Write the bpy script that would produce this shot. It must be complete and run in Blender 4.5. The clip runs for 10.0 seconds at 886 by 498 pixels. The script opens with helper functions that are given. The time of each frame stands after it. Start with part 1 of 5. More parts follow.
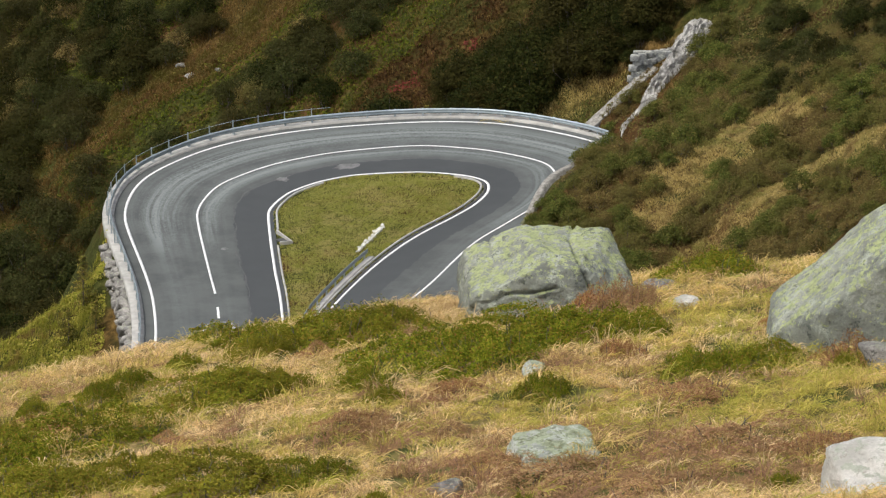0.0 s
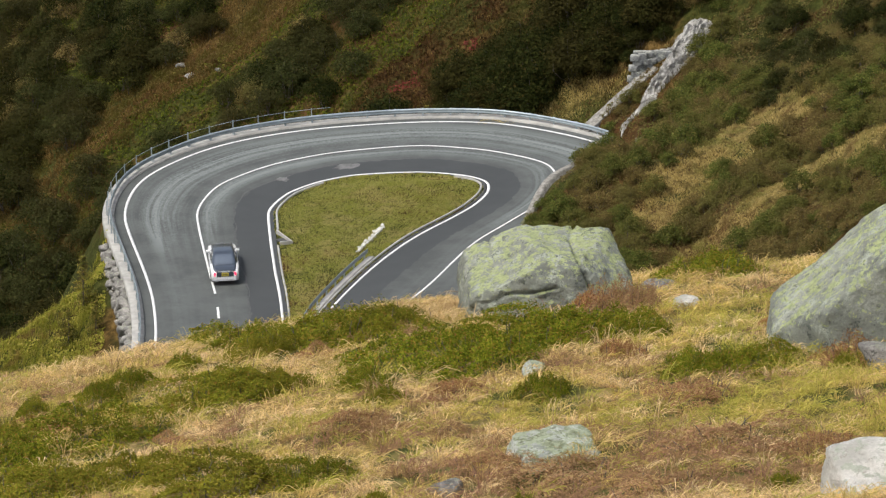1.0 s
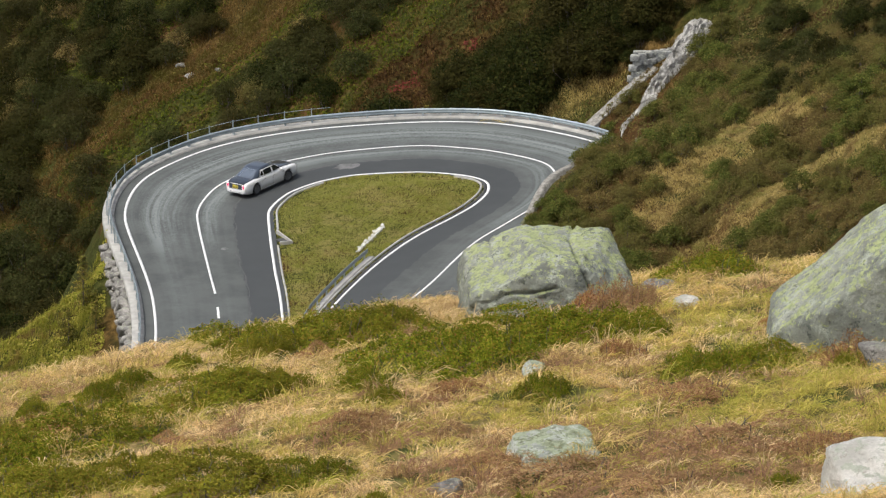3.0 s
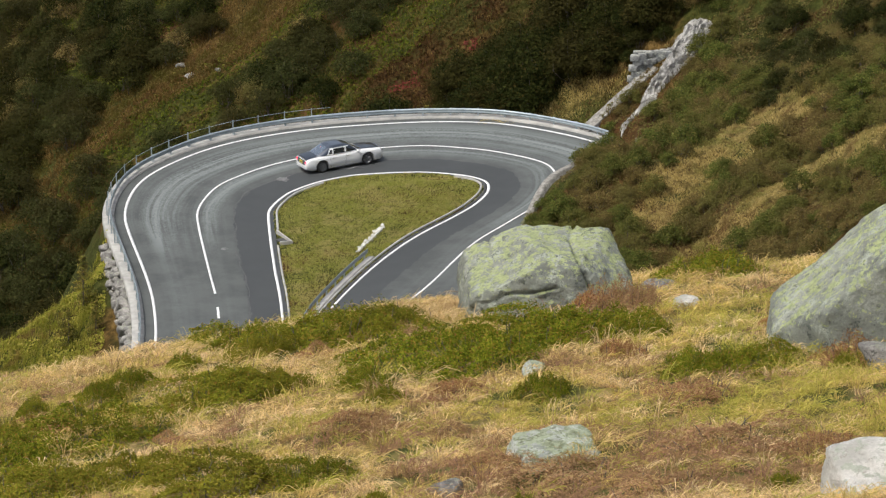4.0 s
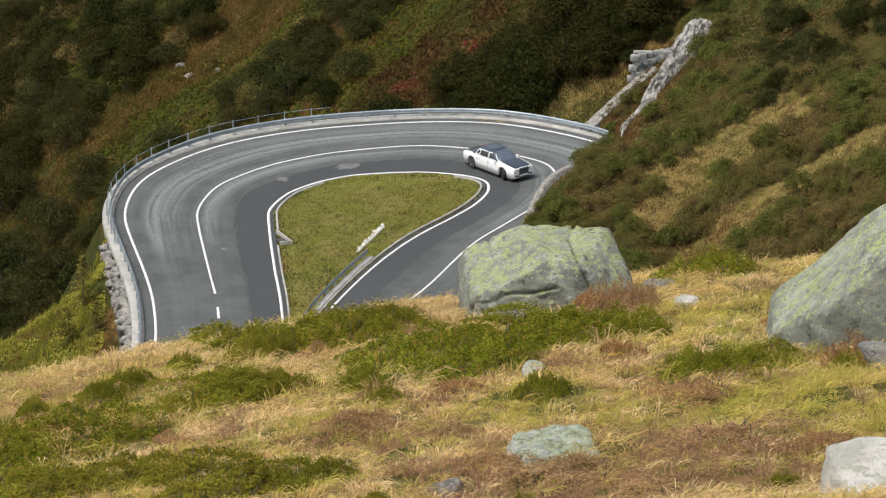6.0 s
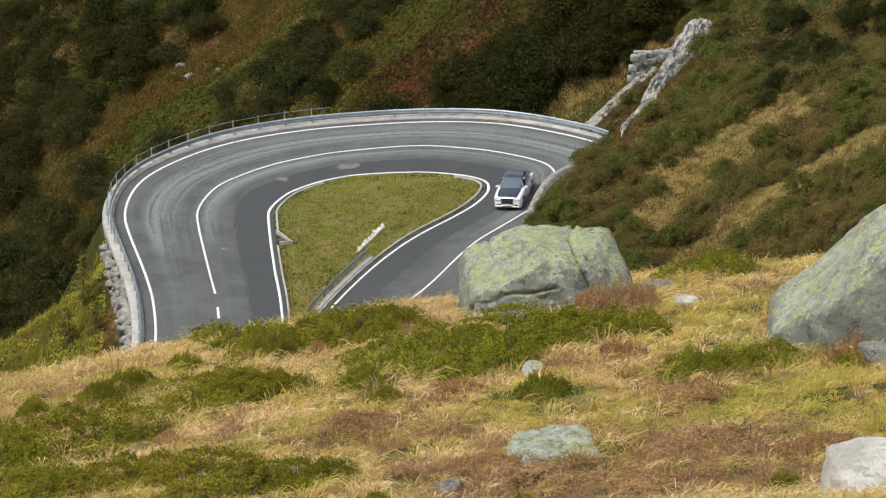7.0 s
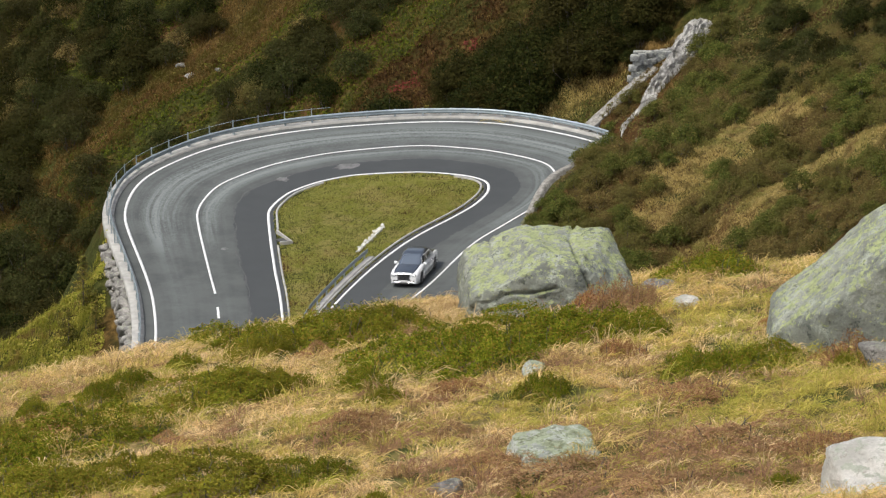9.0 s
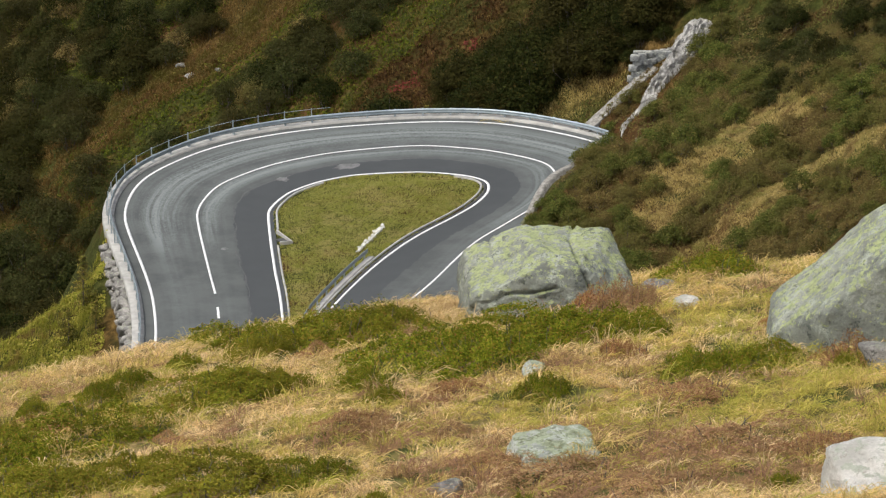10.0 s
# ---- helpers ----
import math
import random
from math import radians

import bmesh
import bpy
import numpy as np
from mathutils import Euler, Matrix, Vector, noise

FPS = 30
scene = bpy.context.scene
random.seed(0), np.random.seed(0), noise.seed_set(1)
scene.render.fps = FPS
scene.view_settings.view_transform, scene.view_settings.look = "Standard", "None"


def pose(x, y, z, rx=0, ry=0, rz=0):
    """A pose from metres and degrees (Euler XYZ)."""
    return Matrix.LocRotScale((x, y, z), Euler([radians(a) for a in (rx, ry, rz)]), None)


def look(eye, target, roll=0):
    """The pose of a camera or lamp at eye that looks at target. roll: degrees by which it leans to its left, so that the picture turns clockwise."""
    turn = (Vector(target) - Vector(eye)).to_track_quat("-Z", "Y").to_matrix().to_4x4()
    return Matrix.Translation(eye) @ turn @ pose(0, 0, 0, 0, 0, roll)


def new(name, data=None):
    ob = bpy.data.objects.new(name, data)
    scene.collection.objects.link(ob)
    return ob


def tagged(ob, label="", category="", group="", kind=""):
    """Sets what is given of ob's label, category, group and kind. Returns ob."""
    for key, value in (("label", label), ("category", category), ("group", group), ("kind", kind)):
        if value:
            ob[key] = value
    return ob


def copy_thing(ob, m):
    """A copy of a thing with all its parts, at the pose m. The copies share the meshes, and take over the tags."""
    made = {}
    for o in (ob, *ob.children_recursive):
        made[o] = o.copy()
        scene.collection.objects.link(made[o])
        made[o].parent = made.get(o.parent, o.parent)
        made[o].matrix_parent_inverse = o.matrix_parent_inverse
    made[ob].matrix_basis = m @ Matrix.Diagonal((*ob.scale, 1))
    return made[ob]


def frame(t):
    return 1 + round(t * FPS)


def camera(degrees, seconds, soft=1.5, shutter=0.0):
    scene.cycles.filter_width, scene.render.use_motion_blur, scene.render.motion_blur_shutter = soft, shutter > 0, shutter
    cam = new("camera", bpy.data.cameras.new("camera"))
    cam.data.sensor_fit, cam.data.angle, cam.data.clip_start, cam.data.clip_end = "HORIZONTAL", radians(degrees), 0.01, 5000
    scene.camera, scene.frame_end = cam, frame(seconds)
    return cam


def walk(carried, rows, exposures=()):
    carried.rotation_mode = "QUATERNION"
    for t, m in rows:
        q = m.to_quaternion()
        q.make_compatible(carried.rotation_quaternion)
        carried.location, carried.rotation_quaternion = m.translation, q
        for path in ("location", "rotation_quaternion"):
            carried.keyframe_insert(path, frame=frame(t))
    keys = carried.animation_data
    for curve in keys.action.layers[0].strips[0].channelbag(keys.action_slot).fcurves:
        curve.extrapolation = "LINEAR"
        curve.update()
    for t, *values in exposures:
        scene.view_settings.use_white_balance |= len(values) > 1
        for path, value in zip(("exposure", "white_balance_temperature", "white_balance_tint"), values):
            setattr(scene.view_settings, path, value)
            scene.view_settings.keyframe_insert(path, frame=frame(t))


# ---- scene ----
EYE = Vector((0.0, -378.21, 130.23))
cam = camera(7.63, 10.0, soft=1.25, shutter=0.5)
CAMERA_POSE = look(EYE, (0.0, 0.0, 0.0))
walk(cam, [(0.0, CAMERA_POSE), (10.0, CAMERA_POSE)], exposures=[(0.0, 0.37), (10.0, 0.37)])

# ---- light: bright overcast, a soft high sun behind thin cloud ----
SUN_HEIGHT, SUN_TURN = radians(60), radians(235)
world = bpy.data.worlds.new("overcast_sky")
scene.world = world
world.use_nodes = True
wn = world.node_tree.nodes
sky = wn.new("ShaderNodeTexSky")
sky.sky_type, sky.sun_disc = "NISHITA", False
sky.sun_elevation, sky.sun_rotation = SUN_HEIGHT, SUN_TURN
sky.air_density, sky.dust_density, sky.ozone_density = 1.0, 4.0, 1.0
cloud = wn.new("ShaderNodeHueSaturation")
cloud.inputs["Saturation"].default_value = 0.6
world.node_tree.links.new(sky.outputs[0], cloud.inputs["Color"])
world.node_tree.links.new(cloud.outputs[0], wn["Background"].inputs[0])
wn["Background"].inputs[1].default_value = 0.14
sun_data = bpy.data.lights.new("sun", "SUN")
sun_data.energy, sun_data.angle, sun_data.color = 2.3, radians(14), (1.0, 0.95, 0.86)
sun = new("sun", sun_data)
SUN_WAY = Vector((math.sin(SUN_TURN) * math.cos(SUN_HEIGHT), math.cos(SUN_TURN) * math.cos(SUN_HEIGHT), math.sin(SUN_HEIGHT)))
sun.matrix_world = look(SUN_WAY * 300, (0, 0, 0))


# ---- materials ----
def material(name, rough=0.8, metal=0.0):
    m = bpy.data.materials.new(name)
    m.use_nodes = True
    b = m.node_tree.nodes["Principled BSDF"]
    b.inputs["Roughness"].default_value, b.inputs["Metallic"].default_value = rough, metal
    return m, m.node_tree.nodes, m.node_tree.links, b


def link_noise(nodes, links, scale, detail=6.0, rough=0.6, stretch=None, turn=(0, 0, 0), world_space=True):
    co = nodes.new("ShaderNodeNewGeometry" if world_space else "ShaderNodeTexCoord")
    out = co.outputs["Position"] if world_space else co.outputs["Object"]
    if stretch:
        for key, value in (("Rotation", turn), ("Scale", stretch)):
            mp = nodes.new("ShaderNodeMapping")
            mp.inputs[key].default_value = value
            links.new(out, mp.inputs[0])
            out = mp.outputs[0]
    n = nodes.new("ShaderNodeTexNoise")
    n.inputs["Scale"].default_value, n.inputs["Detail"].default_value, n.inputs["Roughness"].default_value = scale, detail, rough
    links.new(out, n.inputs["Vector"])
    return n.outputs["Fac"]


def ramp(nodes, links, fac, stops):
    r = nodes.new("ShaderNodeValToRGB")
    els = r.color_ramp.elements
    while len(els) < len(stops):
        els.new(0.5)
    for e, (at, col) in zip(els, stops):
        e.position, e.color = at, (*col, 1)
    links.new(fac, r.inputs[0])
    return r.outputs[0]


def mix(nodes, links, fac, a, b):
    m = nodes.new("ShaderNodeMix")
    m.data_type = "RGBA"
    for sock, v in ((m.inputs[0], fac), (m.inputs[6], a), (m.inputs[7], b)):
        if isinstance(v, (int, float)):
            sock.default_value = v
        elif isinstance(v, tuple):
            sock.default_value = (*v, 1)
        else:
            links.new(v, sock)
    return m.outputs[2]


def grey(v):
    return (v, v, v)


def bump(nodes, links, bsdf, fac, strength=0.4, distance=0.02):
    bp = nodes.new("ShaderNodeBump")
    bp.inputs["Strength"].default_value, bp.inputs["Distance"].default_value = strength, distance
    links.new(fac, bp.inputs["Height"])
    links.new(bp.outputs[0], bsdf.inputs["Normal"])


def speckled(name, stops, scale, rough=0.85, metal=0.0, bump_scale=None, bump_m=0.01, second=None, strength=0.5):
    """A surface whose colour runs along a ramp of noise, with finer grain and relief."""
    m, n, l, b = material(name, rough, metal)
    col = ramp(n, l, link_noise(n, l, scale), stops)
    if second:
        fac = ramp(n, l, link_noise(n, l, second[0]), [(second[1], grey(0)), (second[2], grey(1))])
        col = mix(n, l, fac, col, second[3])
    l.new(col, b.inputs["Base Color"])
    bump(n, l, b, link_noise(n, l, bump_scale or scale * 6), strength, bump_m)
    return m


# ---- land: one sheet of hillside ----
def sm(a, b, x):
    t = np.clip((x - a) / (b - a), 0, 1)
    return t * t * (3 - 2 * t)


def road_height(x, y):
    return 0.03 * np.clip(x, -60, 60) + 0.05 * sm(-9, -2, x) * np.clip(8 - y, 0, 60)


# middle line of the road: x, y, and the widths to the outer and the inner edge line
ROAD = [(-70, -54, 3.6, 3.6), (-45, -50, 3.6, 3.6), (-26, -42, 3.6, 3.6), (-16.5, -32, 3.7, 3.6), (-13.2, -22, 3.75, 3.65),
        (-13.0, -15, 3.7, 3.7), (-13.34, -8.47, 3.73, 3.75), (-13.95, -3.14, 3.79, 3.9), (-14.91, 5.53, 4.3, 4.29),
        (-15.03, 9.04, 4.55, 4.43), (-14.11, 12.97, 5.02, 4.75), (-12.82, 14.97, 5.21, 4.68), (-10.76, 17.14, 5.4, 4.74),
        (-8.36, 18.62, 5.24, 4.75), (-6.24, 19.45, 5.05, 4.87), (-1.87, 20.2, 4.83, 5.3), (1.17, 19.5, 5.3, 5.09),
        (3.46, 18.45, 5.1, 5.14), (6.4, 15.96, 5.0, 5.1), (7.0, 13.2, 4.8, 4.7), (6.6, 10.2, 4.1, 3.84), (5.4, 7.0, 3.7, 3.64),
        (3.7, 3.56, 3.4, 3.66), (1.7, -0.68, 3.3, 3.97), (-0.73, -8.58, 3.4, 4.72), (-2.9, -15, 3.5, 4.5), (-3.6, -22, 3.7, 3.7),
        (-2, -31, 3.6, 3.6), (5, -42, 3.6, 3.6), (22, -54, 3.6, 3.6), (50, -62, 3.6, 3.6)]


def spline(points, n=24):
    p = np.array(points, float)
    p = np.vstack([2 * p[0] - p[1], p, 2 * p[-1] - p[-2]])
    out = []
    for k in range(1, len(p) - 2):
        a, b, c, d = p[k - 1:k + 3]
        for s in np.arange(n) / n:
            out.append(.5 * (2 * b + (c - a) * s + (2 * a - 5 * b + 4 * c - d) * s * s + (3 * b - a - 3 * c + d) * s ** 3))
    return np.array(out + [p[-2]])


def even(points, step):
    """The polyline with points at even steps."""
    p = np.asarray(points, float)
    s = np.concatenate([[0], np.cumsum(np.linalg.norm(np.diff(p[:, :2], axis=0), axis=1))])
    at = np.arange(0, s[-1], step)
    return np.column_stack([np.interp(at, s, p[:, k]) for k in range(p.shape[1])])


def smooth(points, rounds=8):
    p = points.copy()
    for _ in range(rounds):
        p[1:-1] = (p[:-2] + 2 * p[1:-1] + p[2:]) / 4
    return p


MID = smooth(even(spline(ROAD), 0.4), 6)
TANGENT = np.gradient(MID[:, :2], axis=0)
TANGENT /= np.linalg.norm(TANGENT, axis=1)[:, None]
OUTWARD = np.column_stack([-TANGENT[:, 1], TANGENT[:, 0]])
FAR_RIGHT = int(np.argmin(np.hypot(MID[:, 0] - 5.0, MID[:, 1] - 17.3)))


def unfold(xy):
    """The line drawn as one smooth arc where the bend is tighter than its distance and it would double back."""
    p = xy.copy()
    back = np.nonzero((np.diff(p, axis=0) * TANGENT[:-1]).sum(axis=1) < 0)[0]
    if not len(back):
        return p
    lo, hi = max(back[0] - 12, 4), min(back[-1] + 11, len(p) - 5)
    a, b = p[lo], p[hi]
    far_ = np.linalg.norm(b - a)
    ta, tb = p[lo] - p[lo - 4], p[hi + 4] - p[hi]
    ta, tb = ta / np.linalg.norm(ta) * far_ * 1.15, tb / np.linalg.norm(tb) * far_ * 1.15
    u = np.linspace(0, 1, hi - lo + 1)[:, None]
    p[lo:hi + 1] = (2 * u ** 3 - 3 * u ** 2 + 1) * a + (u ** 3 - 2 * u ** 2 + u) * ta + (3 * u ** 2 - 2 * u ** 3) * b + (u ** 3 - u ** 2) * tb
    return p


def offset(side, extra):
    """A line along the road: side +1 outer, -1 inner, extra metres beyond the edge line."""
    w = MID[:, 2] if side > 0 else MID[:, 3]
    xy = smooth(unfold(MID[:, :2] + OUTWARD * (side * (w + extra))[:, None]), 4)
    return xy


def bumps(x, y, scale, seed):
    """Cheap smooth unevenness from turned waves."""
    rng = np.random.RandomState(seed)
    z = np.zeros_like(x)
    for k in range(14):
        a, f, ph = rng.uniform(0, 6.283), rng.uniform(0.5, 2.4) / scale, rng.uniform(0, 6.283)
        z += np.sin((x * np.cos(a) + y * np.sin(a)) * f * 6.283 + ph) / (1 + f * scale)
    return z / 5


def wall_height(y):
    return np.clip((2 - y) * 0.3, 0.0, 4.5)


def cut_height(y):
    return np.clip((20 - y) * 0.26, 0.0, 3.9) * (1 - 0.62 * sm(3.0, -5.0, y))


def natural(x, y):
    far = 0.62 * np.clip(x, -150, 200) + 0.25 * np.clip(y - 26, -60, 500) - 3.2
    near = 0.6 * np.clip(x - 9, -60, 150) - 0.02 * (y - 10)
    z = near + (far - near) * sm(16, 30, y)
    z += bumps(x, y, 14, 3) * 1.3 + bumps(x, y, 4, 4) * 0.3
    fore = 92.35 + 0.15 * np.clip(x, -14, 14) - 0.005 * np.clip(x, -14, 14) ** 2 + 0.05 * np.clip(np.abs(x) - 14, 0, 400) * np.sign(x)
    fore += bumps(x, y, 3.5, 5) * 0.16 + bumps(x, y, 1.1, 6) * 0.10
    slope = np.where(y < -272, -0.19 * (y + 272), -0.19 * (y + 272) - 0.025 * (y + 272) ** 2)
    steep = np.where(y < -291, -0.16 * (y + 291), 0)
    top = fore + np.where(y < -378, 0.19 * 106 + 0.16 * 87, slope + steep)
    t = np.clip((-60 - y) / 202, 0, 1)
    base = 0.6 * np.clip(x - 9, -60, 150) + 1.4
    crest = fore - 0.19 * 10 - 2.9
    mid = base + (crest - base) * t
    z = np.where(y < -60, mid, z)
    w = sm(-258, -264, y)
    return z * (1 - w) + top * w


def land(x, y):
    """Height of the ground sheet, with the road's bench cut into the hill."""
    x, y = np.asarray(x, float), np.asarray(y, float)
    z = natural(x, y)
    m = (np.abs(x) < 110) & (y > -110) & (y < 90)
    if not m.any():
        return z
    px, py, nat = x[m], y[m], z[m]
    near = np.empty(len(px), int)
    for k in range(0, len(px), 4000):
        near[k:k + 4000] = np.argmin((px[k:k + 4000, None] - MID[None, :, 0]) ** 2 + (py[k:k + 4000, None] - MID[None, :, 1]) ** 2, axis=1)
    dx, dy = px - MID[near, 0], py - MID[near, 1]
    lat = dx * OUTWARD[near, 0] + dy * OUTWARD[near, 1]
    dist = np.hypot(dx, dy)
    e = np.where(lat > 0, dist - MID[near, 2] - 1.35 + 0.85 * sm(0, 14, near - FAR_RIGHT), dist - MID[near, 3] - 0.3)
    road = road_height(px, py) - 0.12
    drop = wall_height(py) + 1.3 * sm(0, 4, py) * sm(4, -8, px)
    fill = road - drop * sm(0.0, 0.35, e) - (0.62 + 1.3 * sm(-1.0, 4.0, py) * sm(4, -8, px)) * np.clip(e - 0.35, 0, None)
    left = np.maximum(nat, fill)
    cut = cut_height(MID[near, 1])
    rise = road + cut * sm(0.1, 0.5, e) + np.minimum(0.55 * np.clip(e - 0.5, 0, None), 30)
    soft = sm(0.5, 14, e)
    right = rise + (np.maximum(nat, road - 2) - rise) * soft
    outer = np.where(near > FAR_RIGHT, right, left)
    island = road_height(px, py) + 0.02 + 0.28 * sm(0.4, 4, e) - 0.5 * sm(-3, -9, py) * sm(-10, -6, px) * sm(0.2, 1.0, e)
    z[m] = np.where(e < 0, road, np.where(lat > 0, outer, island))
    return z


def axis(*spans):
    """Grid lines: (start, end, step) spans laid end to end."""
    out = [np.arange(a, b, s) for a, b, s in spans]
    return np.concatenate(out + [[spans[-1][1]]])


def mesh_object(name, verts, faces, mat, smooth_faces=True, parent=None):
    me = bpy.data.meshes.new(name)
    v = np.asarray(verts, np.float32)
    f = np.asarray(faces, np.int32)
    me.vertices.add(len(v))
    me.vertices.foreach_set("co", v.ravel())
    me.loops.add(f.size)
    me.loops.foreach_set("vertex_index", f.ravel())
    me.polygons.add(len(f))
    me.polygons.foreach_set("loop_start", np.arange(0, f.size, f.shape[1], dtype=np.int32))
    me.polygons.foreach_set("use_smooth", np.full(len(f), smooth_faces))
    me.update(calc_edges=True)
    me.materials.append(mat)
    ob = new(name, me)
    if parent:
        ob.parent = parent
    return ob


def grid_faces(rows, cols):
    a = np.arange(rows * cols).reshape(rows, cols)
    return np.column_stack([a[:-1, :-1].ravel(), a[:-1, 1:].ravel(), a[1:, 1:].ravel(), a[1:, :-1].ravel()])


def ribbon(name, lines, mat, parent=None):
    """A sheet through lines of equal count, each an array of x, y, z."""
    v = np.concatenate(lines)
    n = len(lines[0])
    f = grid_faces(len(lines), n)
    return mesh_object(name, v, f[:, ::-1], mat, True, parent)


def part(name, bm, mat, parent=None, label=""):
    """Links a bmesh as one mesh object under a thing or a part."""
    me = bpy.data.meshes.new(name)
    bm.to_mesh(me)
    bm.free()
    for m in (mat if isinstance(mat, (list, tuple)) else [mat]):
        me.materials.append(m)
    ob = new(name, me)
    if parent:
        ob.parent = parent
    if label:
        ob["label"] = label
    return ob


def thing(name, label, category, m=None, group="", kind=""):
    ob = new(name)
    ob.empty_display_size = 0.2
    if m is not None:
        ob.matrix_world = m
    return tagged(ob, label, category, group, kind)


def ground_material():
    m, n, l, b = material("hillside", 0.95)
    b.inputs["Specular IOR Level"].default_value = 0.08
    down = ((0.35, 1.0, 1.0), (0, 0, radians(-22)))
    big = link_noise(n, l, 0.16, 5, 0.6, *down)
    fine = link_noise(n, l, 1.7, 8, 0.7)
    grain = link_noise(n, l, 9.0, 8, 0.75)
    straw = ramp(n, l, fine, [(0.35, (0.10, 0.085, 0.03)), (0.5, (0.26, 0.19, 0.075)), (0.65, (0.40, 0.30, 0.13))])
    green = ramp(n, l, fine, [(0.35, (0.035, 0.05, 0.012)), (0.52, (0.085, 0.10, 0.025)), (0.68, (0.17, 0.15, 0.05))])
    ochre = ramp(n, l, fine, [(0.4, (0.042, 0.028, 0.009)), (0.52, (0.10, 0.06, 0.019)), (0.62, (0.18, 0.115, 0.04))])
    heath = ramp(n, l, fine, [(0.35, (0.020, 0.026, 0.005)), (0.52, (0.045, 0.050, 0.011)), (0.68, (0.08, 0.075, 0.022))])
    rust = ramp(n, l, grain, [(0.38, (0.040, 0.022, 0.010)), (0.62, (0.105, 0.048, 0.018))])
    hill = mix(n, l, ramp(n, l, big, [(0.51, grey(0)), (0.60, grey(0.9))]), heath, ochre)
    hill = mix(n, l, ramp(n, l, link_noise(n, l, 0.23, 4, 0.6, *down), [(0.50, grey(0)), (0.60, grey(0.8))]), hill, rust)
    patch = mix(n, l, ramp(n, l, link_noise(n, l, 0.9, 4), [(0.42, grey(0)), (0.55, grey(1))]), green, straw)
    geo = n.new("ShaderNodeNewGeometry")
    sep = n.new("ShaderNodeSeparateXYZ")
    l.new(geo.outputs["Position"], sep.inputs[0])
    rg = n.new("ShaderNodeMapRange")
    rg.inputs[1].default_value, rg.inputs[2].default_value = -240, -120
    l.new(sep.outputs[1], rg.inputs[0])
    col = mix(n, l, rg.outputs[0], patch, hill)
    l.new(col, b.inputs["Base Color"])
    bump(n, l, b, grain, 0.9, 0.12)
    return m


xs = axis((-3000, -400, 200), (-400, -90, 20), (-90, -32, 1.5), (-32, -9, 0.32), (-9, 9, 0.16), (9, 34, 0.32), (34, 100, 1.8), (100, 420, 20), (420, 3000, 200))
ys = axis((-3000, -420, 200), (-420, -300, 6), (-300, -292, 0.5), (-292, -260, 0.16), (-260, -64, 4), (-64, -28, 0.9), (-28, 34, 0.3), (34, 100, 0.9), (100, 460, 20), (460, 3000, 200))
gx, gy = np.meshgrid(xs, ys)
gz = land(gx.ravel(), gy.ravel())
ground = mesh_object("ground", np.column_stack([gx.ravel(), gy.ravel(), gz]), grid_faces(len(ys), len(xs)), ground_material())
tagged(ground, "steep alpine hillside with dry straw-coloured autumn grass and heath", "hillside", kind="structure")


# ---- road ----
def road_material():
    m, n, l, b = material("asphalt", 0.82)
    base = ramp(n, l, link_noise(n, l, 0.5, 6), [(0.4, (0.046, 0.051, 0.050)), (0.6, (0.075, 0.082, 0.080))])
    grain = link_noise(n, l, 14, 6, 0.8)
    base = mix(n, l, ramp(n, l, grain, [(0.35, grey(0)), (0.65, grey(0.35))]), base, (0.10, 0.107, 0.102))
    # pale worn and polished traces, drawn out along the way the wheels run
    tex = n.new("ShaderNodeAttribute")
    tex.attribute_name = "along"
    mp = n.new("ShaderNodeMapping")
    mp.inputs["Scale"].default_value = (0.045, 1.9, 1.0)
    l.new(tex.outputs["Vector"], mp.inputs[0])
    st = n.new("ShaderNodeTexNoise")
    st.inputs["Scale"].default_value, st.inputs["Detail"].default_value, st.inputs["Roughness"].default_value = 1.0, 8, 0.62
    l.new(mp.outputs[0], st.inputs["Vector"])
    sep = n.new("ShaderNodeSeparateXYZ")
    l.new(tex.outputs["Vector"], sep.inputs[0])
    wear = n.new("ShaderNodeMath")
    wear.operation = "MULTIPLY"
    chips = n.new("ShaderNodeMath")
    chips.operation = "MULTIPLY_ADD"
    l.new(link_noise(n, l, 5.5, 8, 0.75), chips.inputs[0])
    chips.inputs[1].default_value = 0.55
    l.new(st.outputs["Fac"], chips.inputs[2])
    l.new(ramp(n, l, chips.outputs[0], [(0.66, grey(0)), (0.86, grey(1))]), wear.inputs[0])
    l.new(sep.outputs[2], wear.inputs[1])
    base = mix(n, l, wear.outputs[0], base, (0.190, 0.212, 0.207))
    fresh = n.new("ShaderNodeAttribute")
    fresh.attribute_name = "fresh"
    edge = n.new("ShaderNodeMath")
    edge.operation = "ADD"
    l.new(fresh.outputs["Fac"], edge.inputs[0])
    wob = n.new("ShaderNodeMath")
    wob.operation = "MULTIPLY_ADD"
    l.new(link_noise(n, l, 1.2, 5), wob.inputs[0])
    wob.inputs[1].default_value, wob.inputs[2].default_value = 0.9, -0.45
    l.new(wob.outputs[0], edge.inputs[1])
    base = mix(n, l, ramp(n, l, edge.outputs[0], [(0.46, grey(0)), (0.54, grey(0.8))]), base, (0.036, 0.040, 0.043))
    l.new(base, b.inputs["Base Color"])
    bump(n, l, b, grain, 0.3, 0.006)
    return m


def line3(xy, dz, extra=None):
    z = road_height(xy[:, 0], xy[:, 1]) + dz
    return np.column_stack([xy, z if extra is None else z + extra])


